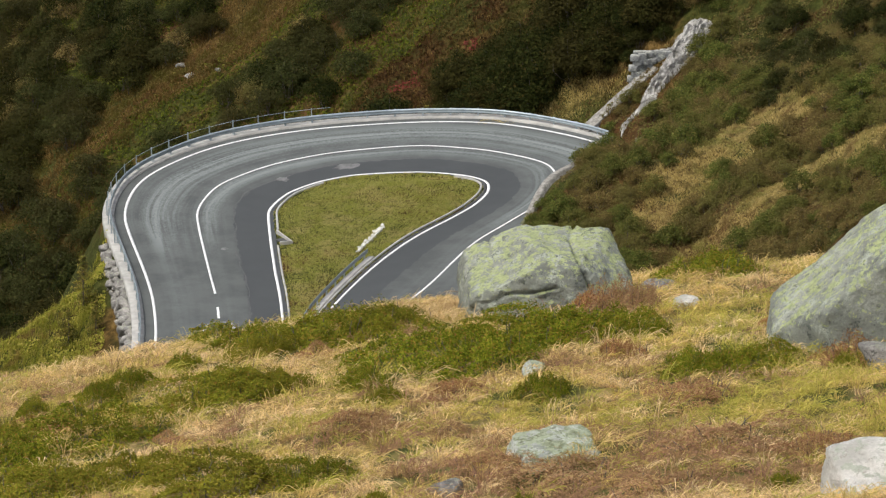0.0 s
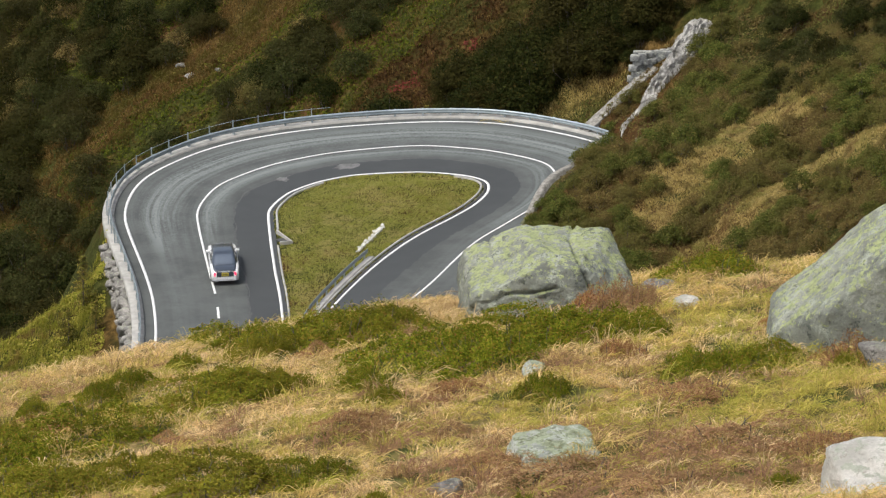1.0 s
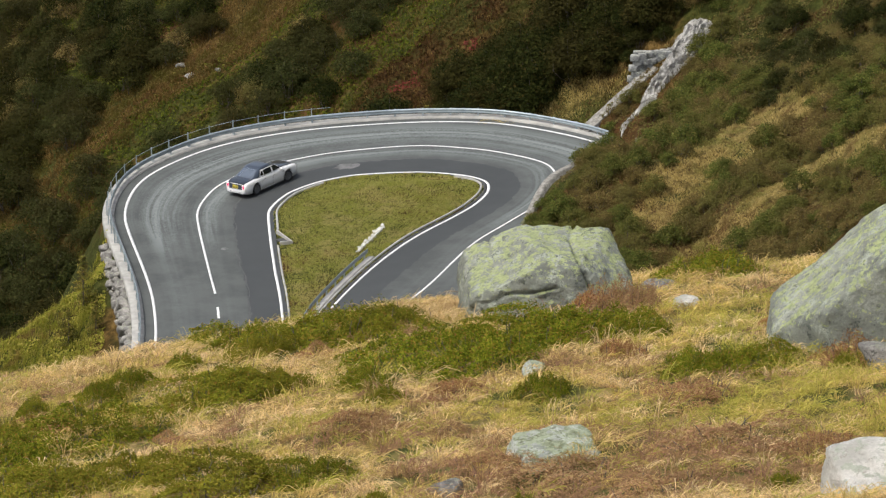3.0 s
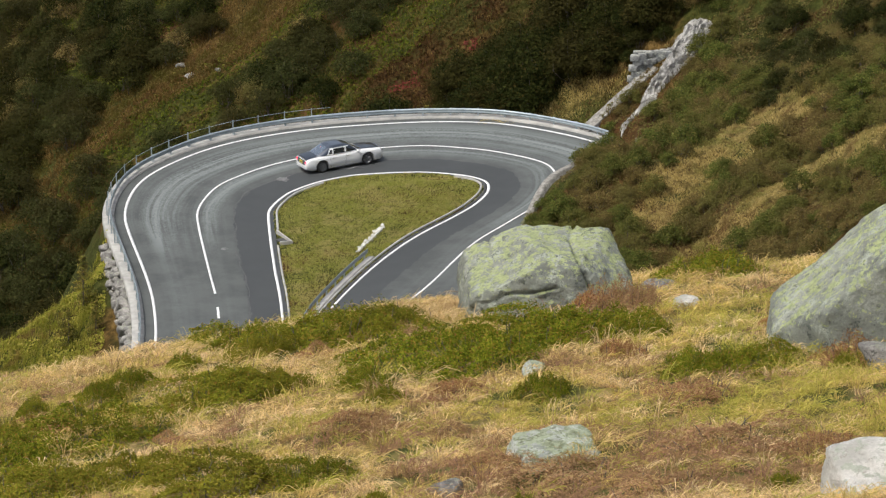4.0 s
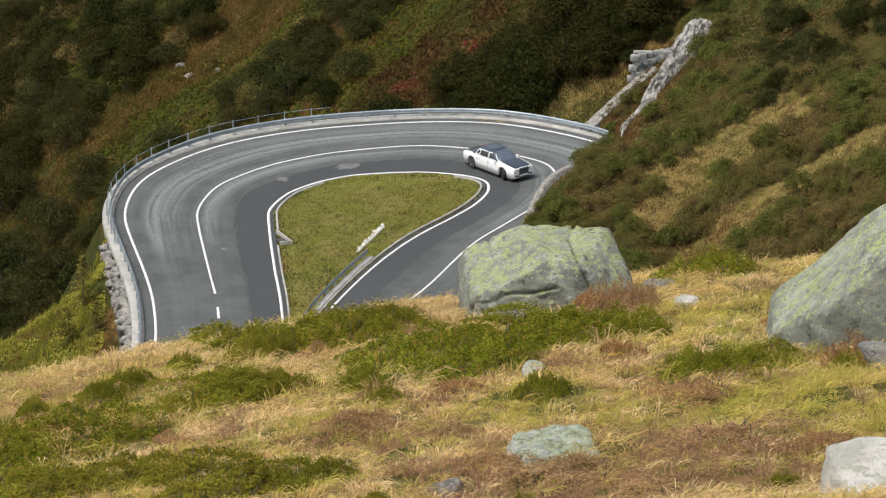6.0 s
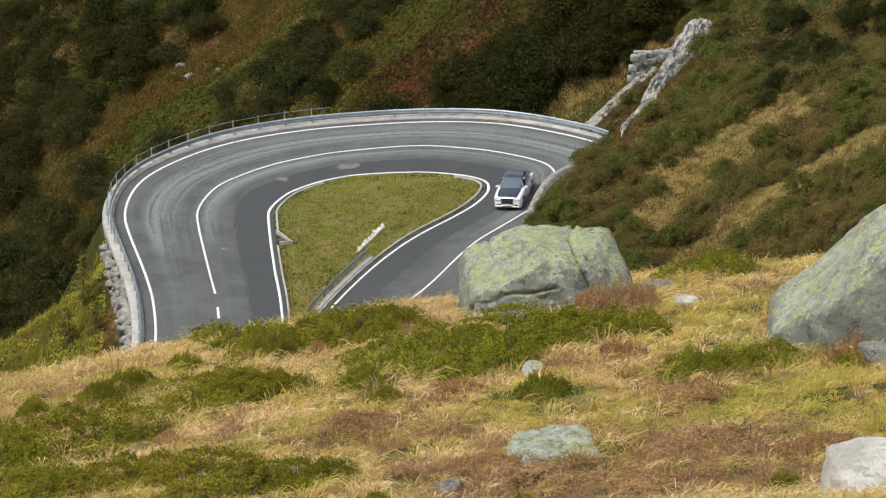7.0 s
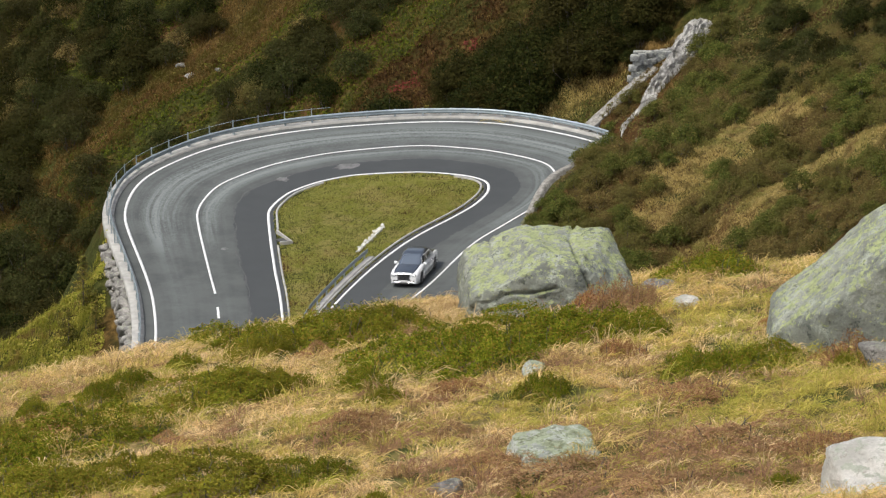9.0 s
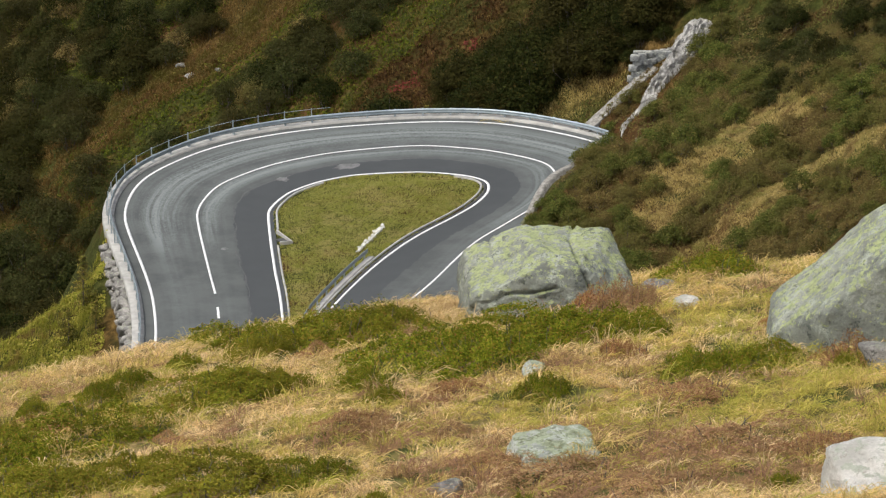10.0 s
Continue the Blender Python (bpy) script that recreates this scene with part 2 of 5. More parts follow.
asphalt = road_material()
LANES = np.linspace(-1, 1, 41)
rows_, along = [], []
length = np.arange(len(MID)) * 0.4
bend = sm(-2, 9, MID[:, 1]) * sm(14, 4, MID[:, 0] - 0.0)
for a in LANES:
    w = np.where(a > 0, MID[:, 2] + 0.75, MID[:, 3] + 0.35) * abs(a)
    xy = MID[:, :2] + OUTWARD * (np.sign(a) * w)[:, None]
    rows_.append(line3(unfold(xy), 0.0))
    lane = 0.85 * np.exp(-((a - 0.45) / 0.30) ** 2) + 0.6 * np.exp(-((a - 0.52) / 0.07) ** 2) + 0.85 * np.exp(-((a + 0.13) / 0.16) ** 2)
    along.append(np.column_stack([length, np.full(len(length), a * 5), np.clip(lane * (0.12 + 0.88 * bend), 0, 1)]))
road = ribbon("road", rows_, asphalt)
tagged(road, "grey asphalt mountain road in a hairpin bend with worn wheel tracks", "road", kind="structure")
at = road.data.attributes.new("along", "FLOAT_VECTOR", "POINT")
at.data.foreach_set("vector", np.concatenate(along).astype(np.float32).ravel())

newer = [np.full(len(length), np.clip((-0.47 - a) * 6 + 0.5, 0, 1) * (1 if a > -0.97 else 0.6)) for a in LANES]
at = road.data.attributes.new("fresh", "FLOAT", "POINT")
at.data.foreach_set("value", np.concatenate(newer).astype(np.float32))

paint = speckled("road_paint", [(0.3, grey(0.62)), (0.7, grey(0.8))], 3.0, 0.6, bump_scale=30, bump_m=0.003)


def marking(name, xy, width, label, lift=0.012):
    t = np.gradient(xy, axis=0)
    t /= np.linalg.norm(t, axis=1)[:, None]
    nrm = np.column_stack([-t[:, 1], t[:, 0]])
    a, b_ = xy + nrm * width / 2, xy - nrm * width / 2
    lines = [line3(b_, -0.01), line3(b_, lift), line3(a, lift), line3(a, -0.01)]
    ob = ribbon(name, lines, paint, road)
    ob["label"] = label
    return ob


marking("edge_line", offset(1, 0), 0.16, "white outer edge line")
marking("edge_line", offset(-1, 0), 0.16, "white inner edge line")
k0 = int(np.argmin(np.abs(MID[:300, 1] + 6.8) + np.abs(MID[:300, 0] + 13.5)))
marking("centre_line", MID[k0:, :2], 0.13, "solid white centre line")
for k in range(k0 - 6, 40, -9):
    marking("centre_dash", MID[k - 5:k + 1, :2], 0.15, "")

# ---- kerbs, guardrail and retaining walls ----
concrete = speckled("concrete", [(0.34, (0.26, 0.26, 0.245)), (0.5, (0.33, 0.325, 0.305)), (0.66, (0.40, 0.39, 0.365))], 1.3, 0.9,
                    bump_scale=16, bump_m=0.01, second=(0.6, 0.58, 0.74, (0.20, 0.195, 0.175)))
steel = speckled("galvanised_steel", [(0.35, (0.28, 0.335, 0.365)), (0.65, (0.42, 0.48, 0.51))], 2.0, 0.45, 0.45, bump_scale=25, bump_m=0.002)


def rail_index(test):
    return np.nonzero(test(MID[:, 0], MID[:, 1]))[0]


LEFT_START = int(rail_index(lambda x, y: (x < -10) & (y > -24))[0])
RAIL_END = int(np.argmin(np.hypot(MID[:, 0] - 5.3, MID[:, 1] - 17.0)))
SPAN = slice(LEFT_START, RAIL_END + 3)


def strip(name, profile, span, side, mat, parent=None):
    """A bar along the road: profile of (metres beyond the edge line, height over the road), closed with end caps."""
    lines = [line3(offset(side, w)[span], h) for w, h in profile]
    lines.append(lines[0])
    ob = ribbon(name, lines, mat, parent)
    bm = bmesh.new()
    bm.from_mesh(ob.data)
    bmesh.ops.remove_doubles(bm, verts=bm.verts, dist=0.0005)
    bmesh.ops.holes_fill(bm, edges=[e for e in bm.edges if e.is_boundary], sides=12)
    bmesh.ops.recalc_face_normals(bm, faces=bm.faces)
    bm.to_mesh(ob.data)
    bm.free()
    return ob


kerb = strip("kerb", [(0.66, -0.3), (0.66, 0.10), (0.72, 0.13), (1.36, 0.13), (1.40, 0.09), (1.40, -0.9)], SPAN, 1, concrete)
tagged(kerb, "pale weathered concrete kerb along the outside of the bend", "kerb", kind="structure")

guardrail = thing("guardrail", "galvanised steel guardrail on posts along the hairpin bend", "guardrail")
strip("beam", [(0.92, 0.30), (0.86, 0.36), (0.86, 0.42), (0.92, 0.46), (0.86, 0.50), (0.86, 0.56), (0.92, 0.62), (0.94, 0.60), (0.89, 0.55),
               (0.89, 0.51), (0.95, 0.46), (0.89, 0.41), (0.89, 0.37), (0.94, 0.31)], SPAN, 1, steel, guardrail)
rail_xy = offset(1, 0.98)[SPAN]
tall_xy = offset(1, 1.12)[SPAN]


def box_mesh(sx, sy, sz, bevel=0.004):
    """A bevelled bar standing on its origin."""
    bm = bmesh.new()
    bmesh.ops.create_cube(bm, size=1)
    bmesh.ops.scale(bm, vec=(sx, sy, sz), verts=bm.verts)
    bmesh.ops.translate(bm, vec=(0, 0, sz / 2), verts=bm.verts)
    if bevel:
        bmesh.ops.bevel(bm, geom=bm.edges[:], offset=bevel, segments=1, affect="EDGES")
    return bm


def to_mesh(name, bm, mat):
    me = bpy.data.meshes.new(name)
    bm.to_mesh(me)
    bm.free()
    me.materials.append(mat)
    return me


post_mesh = to_mesh("post", box_mesh(0.10, 0.07, 0.62), steel)
tall_mesh = to_mesh("tall_post", box_mesh(0.06, 0.06, 1.02), steel)
s_len = np.concatenate([[0], np.cumsum(np.linalg.norm(np.diff(rail_xy, axis=0), axis=1))])
for d in np.arange(0.5, s_len[-1] - 0.2, 1.78):
    x, y = np.interp(d, s_len, rail_xy[:, 0]), np.interp(d, s_len, rail_xy[:, 1])
    k = int(np.searchsorted(s_len, d))
    turn = math.degrees(math.atan2(*(rail_xy[min(k + 1, len(rail_xy) - 1)] - rail_xy[max(k - 1, 0)])[::-1]))
    p = new("post", post_mesh)
    p.parent = guardrail
    p.matrix_basis = pose(x, y, float(road_height(x, y)) + 0.0, 0, 0, turn)
    if -20.6 < x < -7.0 and y > 2:
        x, y = np.interp(d, s_len, tall_xy[:, 0]), np.interp(d, s_len, tall_xy[:, 1])
        p = new("tall_post", tall_mesh)
        p.parent = guardrail
        p.matrix_basis = pose(x, y, float(road_height(x, y)) + 0.05, 0, 0, turn)
tall_line = [q for q in tall_xy if -20.6 < q[0] < -7.0 and q[1] > 2]
for h in (0.98,):
    cu = bpy.data.curves.new("wire", "CURVE")
    cu.dimensions, cu.bevel_depth, cu.bevel_resolution = "3D", 0.014, 1
    sp = cu.splines.new("POLY")
    sp.points.add(len(tall_line) - 1)
    for q, pt in zip(tall_line, sp.points):
        pt.co = (q[0], q[1], float(road_height(q[0], q[1])) + h, 1)
    cu.materials.append(steel)
    w = new("wire", cu)
    w.parent = guardrail

# inner kerb round the grass island, with a dark gutter
gutter_mat = speckled("dark_gutter", [(0.3, grey(0.035)), (0.7, grey(0.07))], 3.0, 0.6, bump_scale=30, bump_m=0.005)
RIGHT_INNER = slice(int(np.argmin(np.hypot(MID[:, 0] - 4.1, MID[:, 1] - 18.0))), int(np.argmin(np.hypot(MID[:, 0] + 3.4, MID[:, 1] + 20))))
LEFT_KERB = slice(int(np.argmin(np.hypot(MID[:, 0] + 14.6, MID[:, 1] - 3.6))), int(np.argmin(np.hypot(MID[:, 0] + 10.5, MID[:, 1] - 17.3))))
for span in (LEFT_KERB, RIGHT_INNER):
    island_kerb = strip("island_kerb", [(0.44, -0.2), (0.44, 0.10), (0.46, 0.12), (0.55, 0.12), (0.58, 0.09), (0.58, -0.7)], span, -1, concrete)
    tagged(island_kerb, "narrow concrete kerb between the road and the grass island", "kerb", kind="structure")
gutter = strip("gutter", [(0.12, -0.06), (0.12, 0.008), (0.43, 0.008), (0.43, -0.06)], RIGHT_INNER, -1, gutter_mat)
tagged(gutter, "dark gutter beside the island kerb", "gutter", kind="structure")
LEFT_INNER = slice(int(np.argmin(np.hypot(MID[:, 0] + 13.2, MID[:, 1] + 22))), int(np.argmin(np.hypot(MID[:, 0] + 14.4, MID[:, 1] - 1.2))))
verge = strip("verge_edging", [(0.34, -0.1), (0.34, 0.05), (0.46, 0.05), (0.46, -0.1)], LEFT_INNER, -1, concrete)
tagged(verge, "flush concrete edging between asphalt and grass island", "edging", kind="structure")

# short guardrail on the lower end of the island kerb
short_span = slice(int(np.argmin(np.hypot(MID[:, 0] - 0.4, MID[:, 1] + 4.0))), int(np.argmin(np.hypot(MID[:, 0] + 3.0, MID[:, 1] + 15))))
short_rail = thing("guardrail", "short galvanised guardrail on the island side of the road", "guardrail")
strip("beam", [(1.00, 0.42), (1.06, 0.47), (1.00, 0.52), (1.06, 0.58), (1.00, 0.66), (1.03, 0.67), (1.09, 0.58), (1.03, 0.52), (1.09, 0.47), (1.03, 0.42)], short_span, -1, steel, short_rail)
strip("footing", [(0.62, -0.15), (0.62, 0.14), (0.65, 0.16), (1.00, 0.16), (1.03, 0.14), (1.03, -0.15)], short_span, -1, concrete, short_rail)
sxy = offset(-1, 1.08)[short_span]
for k in range(1, len(sxy), 4):
    p = new("post", post_mesh)
    p.parent = short_rail
    d = sxy[min(k + 1, len(sxy) - 1)] - sxy[k - 1]
    p.matrix_basis = pose(sxy[k][0], sxy[k][1], float(road_height(*sxy[k])) - 0.05, 0, 0, math.degrees(math.atan2(d[1], d[0])))


# ---- rock ----
def rock_material(name, greys, lichen, amount, dark=(0.03, 0.035, 0.035), crust=(0.52, 0.54, 0.47)):
    """Weathered granite: grey grain, pale crusts and crisp lichen spots that thicken on upward faces, dark stains. The
    paler tops are partly lichen, partly skylight put into the colour.
    """
    m, n, l, b = material(name, 0.92)
    b.inputs["Specular IOR Level"].default_value = 0.2
    base = ramp(n, l, link_noise(n, l, 0.9, 9, 0.72), [(0.40, greys[0]), (0.5, greys[1]), (0.62, greys[2])])
    grain = link_noise(n, l, 26, 6, 0.8)
    base = mix(n, l, ramp(n, l, grain, [(0.42, grey(0)), (0.60, grey(0.55))]), base, greys[0])
    # the face normal sets how much lichen and painted skylight the tops get
    geo = n.new("ShaderNodeNewGeometry")
    sep = n.new("ShaderNodeSeparateXYZ")
    l.new(geo.outputs["Normal"], sep.inputs[0])

    def spots(scale, at, soft, up, strength):
        add = n.new("ShaderNodeMath")
        add.operation = "MULTIPLY_ADD"
        l.new(sep.outputs[2], add.inputs[0])
        add.inputs[1].default_value = up
        l.new(link_noise(n, l, scale, 7, 0.72), add.inputs[2])
        return ramp(n, l, add.outputs[0], [(at - amount, grey(0)), (at - amount + soft, grey(strength))])

    col = mix(n, l, spots(3.1, 0.565, 0.05, 0.06, 0.65), base, crust)
    green = ramp(n, l, link_noise(n, l, 8, 7, 0.8), [(0.40, lichen[0]), (0.60, lichen[1])])
    col = mix(n, l, spots(4.3, 0.615, 0.03, 0.14, 0.8), col, green)
    col = mix(n, l, spots(10.5, 0.60, 0.03, 0.07, 0.75), col, lichen[1])
    col = mix(n, l, ramp(n, l, link_noise(n, l, 6.2, 8, 0.8), [(0.555, grey(0)), (0.59, grey(0.75))]), col, dark)
    l.new(col, b.inputs["Base Color"])
    bump(n, l, b, link_noise(n, l, 9, 10, 0.75), 1.0, 0.10)
    return m


lichen_rock = rock_material("lichen_granite", ((0.19, 0.205, 0.18), (0.29, 0.31, 0.265), (0.40, 0.415, 0.36)), ((0.28, 0.33, 0.15), (0.46, 0.51, 0.24)), 0.0, (0.09, 0.10, 0.095), (0.50, 0.54, 0.45))
pale_rock = rock_material("pale_granite", ((0.14, 0.137, 0.128), (0.26, 0.25, 0.235), (0.42, 0.40, 0.37)), ((0.26, 0.27, 0.20), (0.36, 0.37, 0.30)), -0.04, (0.07, 0.066, 0.062), (0.42, 0.41, 0.38))
white_rock = rock_material("white_granite", ((0.48, 0.47, 0.43), (0.70, 0.68, 0.63), (0.82, 0.80, 0.75)), ((0.34, 0.38, 0.29), (0.46, 0.49, 0.40)), -0.05, (0.36, 0.34, 0.29), (0.80, 0.79, 0.75))
mint_rock = rock_material("mint_lichen_granite", ((0.26, 0.275, 0.25), (0.42, 0.44, 0.40), (0.58, 0.61, 0.55)), ((0.13, 0.155, 0.05), (0.40, 0.45, 0.31)), 0.02, (0.08, 0.09, 0.04), (0.62, 0.66, 0.58))


def rock_bmesh(size, seed, planes=(), rough=0.05, detail=4, soft=9.0, cracks=()):
    """A boulder: the softened meeting of flat faces, roughened. planes: extra (normal, distance as a share of the half size)."""
    rng = random.Random(seed)
    faces = [(Vector(nv).normalized(), h) for nv, h in planes]
    if not planes:
        for _ in range(13):
            v = Vector((rng.gauss(0, 1), rng.gauss(0, 1), rng.gauss(0, 1))).normalized()
            faces.append((v, rng.uniform(0.72, 1.0)))
    bm = bmesh.new()
    bmesh.ops.create_icosphere(bm, subdivisions=detail, radius=1)
    sx, sy, sz = (c / 2 for c in size)
    big = max(sx, sy, sz)
    shift = Vector((seed * 3.1, seed * 1.7, 0))
    for v in bm.verts:
        d = v.co.normalized()
        acc = 0.0
        for nv, h in faces:
            c = d.dot(nv)
            if c > 0.02:
                acc += (c / h) ** soft
        r = 1.0 if acc <= 0 else min(1.5, acc ** (-1 / soft))
        p = Vector((d.x * sx, d.y * sy, d.z * sz)) * r
        k = noise.fractal((p + shift) * (1.1 / big), 0.8, 2.0, 6)
        k += 0.35 * noise.fractal((p + shift) * (4.5 / big), 0.7, 2.0, 5)
        ridge = noise.ridged_multi_fractal((p + shift * 2) * (1.3 / big), 1.0, 2.0, 3, 1.0, 2.0)
        k -= max(0.0, ridge - 1.55) * 0.9
        v.co = p + d * k * rough * big * 2
        for cn, at, wide, deep, lo, hi in cracks:
            side = cn[0] * p.x + cn[1] * p.y + cn[2] * p.z - at + 0.10 * noise.noise(p * 2.2 + shift)
            if lo < p.x < hi and abs(side) < wide:
                v.co -= d * deep * (1 - abs(side) / wide)
    for f in bm.faces:
        f.smooth = True
    return bm


def boulder(x, y, size, seed, mat, label, planes=(), sink=0.15, turn=0.0, rough=0.05, detail=4, name="boulder", soft=9.0, cracks=()):
    ob = part(name, rock_bmesh(size, seed, planes, rough, detail, soft, cracks), mat)
    z = float(land([x], [y])[0])
    ob.matrix_world = pose(x, y, z + size[2] * (0.5 - sink), 0, 0, turn)
    return tagged(ob, label, name.replace("_", " "))


BIG = [((0, -0.06, 1), 0.86), ((-0.1, -1, 0.22), 0.86), ((-0.66, -0.2, 0.72), 0.74), ((-1, -0.1, 0.1), 0.97), ((0.8, -0.25, 0.5), 0.88), ((1, 0.1, 0.1), 0.98),
       ((0.45, -0.75, 0.3), 0.98), ((0, 1, 0.1), 0.95), ((-0.5, -0.8, 0.1), 1.0), ((0, 0, -1), 1), ((0.1, -0.55, 0.83), 1.02)]
boulder(1.78, -271.9, (2.78, 2.2, 1.54), 5, lichen_rock, "large grey-green lichen-covered granite boulder with a flat top", BIG, 0.2, 0, 0.034, 6, soft=75, cracks=[((0.88, 0.0, 0.47), 0.72, 0.05, 0.12, 0.2, 1.2), ((-0.22, 0.0, 0.97), 0.2, 0.03, 0.075, -1.1, 0.15), ((0.9, 0, -0.4), -1.05, 0.05, 0.10, -1.5, -0.6)])
SLAB = [((0.0, -1, 0.12), 0.8), ((-0.659, -0.06, 0.752), 0.385), ((-1, 0, 0.05), 0.98), ((1, 0, 0), 1.0), ((0, 1, 0), 0.9), ((0, 0, -1), 1), ((0.3, 0, 1), 1.0), ((-0.85, -0.6, -0.1), 0.98)]
boulder(7.35, -278.6, (4.2, 2.2, 4.0), 9, lichen_rock, "tall slanting lichen-covered granite slab in the grass", SLAB, 0.25, 0, 0.022, 6, soft=40)
FLAT = [((0.12, -0.38, 0.92), 0.66), ((-0.4, -0.2, 0.9), 0.86), ((1, 0.1, 0.1), 0.95), ((-1, 0, 0.1), 1.0), ((0, -1, 0.2), 0.9), ((0, 1, 0), 0.95), ((0.7, -0.6, 0.3), 0.9), ((0, 0, -1), 1)]
boulder(1.74, -286.5, (1.25, 1.5, 0.56), 12, mint_rock, "low flat pale-green lichen-covered rock in dry grass", FLAT, 0.56, 12, 0.045, 5, soft=30)
LEDGE = [((-0.42, -0.42, 0.80), 0.60), ((-0.1, -1, 0.25), 0.92), ((-1, -0.1, 0.1), 1.0), ((1, 0, 0), 1.0), ((0, 1, 0), 1.0), ((0, 0, -1), 1), ((0.2, 0.1, 1), 0.86)]
boulder(6.55, -294.7, (2.3, 1.8, 1.15), 15, white_rock, "pale fissured granite rock in grass", LEDGE, 0.48, 8, 0.05, 6, soft=36, cracks=[((0.2, 0.0, 0.98), 0.18, 0.05, 0.10, -1.0, 1.0), ((0.3, 0.1, 0.9), -0.1, 0.04, 0.08, -1.0, 1.0)])
boulder(6.95, -281.2, (0.9, 0.8, 0.7), 18, pale_rock, "grey granite rock beside red heath", (), 0.3, 0, 0.05)
boulder(4.02, -273.6, (0.38, 0.34, 0.36), 21, white_rock, "small white weathered stone in the grass", (), 0.2, 0, 0.05, 3)
boulder(1.42, -278.4, (0.42, 0.35, 0.22), 24, mint_rock, "small lichen-covered stone in the grass", (), 0.35, 0, 0.05, 3)
boulder(0.06, -287.9, (0.5, 0.5, 0.35), 27, pale_rock, "small pale stone half sunk in heath", (), 0.4, 0, 0.05, 3)
boulder(3.62, -271.4, (0.55, 0.4, 0.3), 30, pale_rock, "small pale stone on the grass crest", (), 0.3, 0, 0.05, 3)

# ---- car ----
def coated(name, colour, rough=0.25, coat=1.0, metal=0.0):
    m, n, l, b = material(name, rough, metal)
    l.new(ramp(n, l, link_noise(n, l, 40, 3, world_space=False), [(0.3, tuple(c * 0.94 for c in colour)), (0.7, colour)]), b.inputs["Base Color"])
    b.inputs["Coat Weight"].default_value, b.inputs["Coat Roughness"].default_value = coat, 0.05
    return m


white_paint = coated("white_car_paint", (0.78, 0.79, 0.80))
navy_paint = coated("navy_car_paint", (0.042, 0.055, 0.078), 0.28, 1.0, 0.3)
chrome = coated("chrome", (0.48, 0.49, 0.51), 0.2, 0.0, 1.0)
tyre_mat = coated("tyre_rubber", (0.018, 0.018, 0.019), 0.75, 0.0)
rim_mat = coated("alloy_rim", (0.16, 0.165, 0.17), 0.3, 0.3, 0.8)
black_trim = coated("black_trim", (0.015, 0.015, 0.016), 0.5, 0.2)
glass_mat = coated("tinted_glass", (0.012, 0.016, 0.021), 0.04, 1.0)
# pale blue metallic base puts the sky's reflection into the glass colour
sky_glass_mat = coated("sky_toned_glass", (0.17, 0.205, 0.25), 0.05, 1.0, 0.6)
plate_mat = coated("yellow_plate", (0.62, 0.50, 0.05), 0.5, 0.2)
white_plate = coated("white_plate", (0.7, 0.7, 0.7), 0.5, 0.2)
lamp_red, _n, _l, _b = material("tail_lamp", 0.2)
_b.inputs["Base Color"].default_value = (0.55, 0.015, 0.03, 1)
_b.inputs["Emission Color"].default_value, _b.inputs["Emission Strength"].default_value = (1.0, 0.03, 0.10, 1), 1.2
lamp_white, _n, _l, _b = material("head_lamp", 0.1)
_b.inputs["Base Color"].default_value = (0.85, 0.87, 0.9, 1)
_b.inputs["Emission Color"].default_value, _b.inputs["Emission Strength"].default_value = (0.9, 0.95, 1.0, 1), 0.3

WHEEL_R, AXLES, TRACK = 0.39, (1.665, -1.63), 0.83


def body_at(x):
    w = np.interp(x, [-2.77, -2.72, -2.55, -2.2, -1.5, 0, 1.5, 2.2, 2.55, 2.70, 2.77], [0.70, 0.82, 0.91, 0.955, 0.985, 0.975, 0.985, 0.965, 0.92, 0.87, 0.82])
    top = np.interp(x, [-2.77, -2.74, -2.6, -2.3, -1.9, -1.5, 1.0, 1.5, 2.2, 2.55, 2.70, 2.77], [0.66, 0.86, 0.97, 1.02, 1.05, 1.06, 1.06, 1.04, 0.98, 0.93, 0.89, 0.78])
    low = np.interp(x, [-2.77, -2.5, -1.2, 1.2, 2.6, 2.77], [0.34, 0.26, 0.20, 0.20, 0.22, 0.30])
    return float(w), float(top), float(low)


def arch(x):
    z = 0.0
    for a in AXLES:
        if abs(x - a) < 0.45:
            z = max(z, WHEEL_R + math.sqrt(0.45 ** 2 - (x - a) ** 2) * 0.98)
    return z


def section(x):
    w, top, low = body_at(x)
    lo = max(low, arch(x))
    mid = max(lo + 0.03, 0.62)
    return [(w * 0.80, lo), (w * 0.985, lo + 0.015), (w, max(mid, lo + 0.04)), (w * 0.985, max(0.84, lo + 0.06) if top > 0.9 else top - 0.08),
            (w * 0.955, top - 0.07), (w * 0.90, top - 0.025), (w * 0.80, top), (w * 0.4, top + 0.028), (0.0, top + 0.036)]


def loft(stations):
    """A body through the cross-sections at the stations, mirrored, closed at both ends."""
    bm = bmesh.new()
    rings = []
    for x in stations:
        half = section(x)
        pts = [(x, y, z) for y, z in half] + [(x, -y, z) for y, z in reversed(half[:-1])]
        rings.append([bm.verts.new(p) for p in pts])
    for a, b in zip(rings, rings[1:]):
        for k in range(len(a) - 1):
            bm.faces.new((a[k], a[k + 1], b[k + 1], b[k]))
    bm.faces.new(rings[0])
    bm.faces.new(list(reversed(rings[-1])))
    for f in bm.faces:
        f.smooth = len(f.verts) == 4
    bmesh.ops.recalc_face_normals(bm, faces=bm.faces)
    return bm


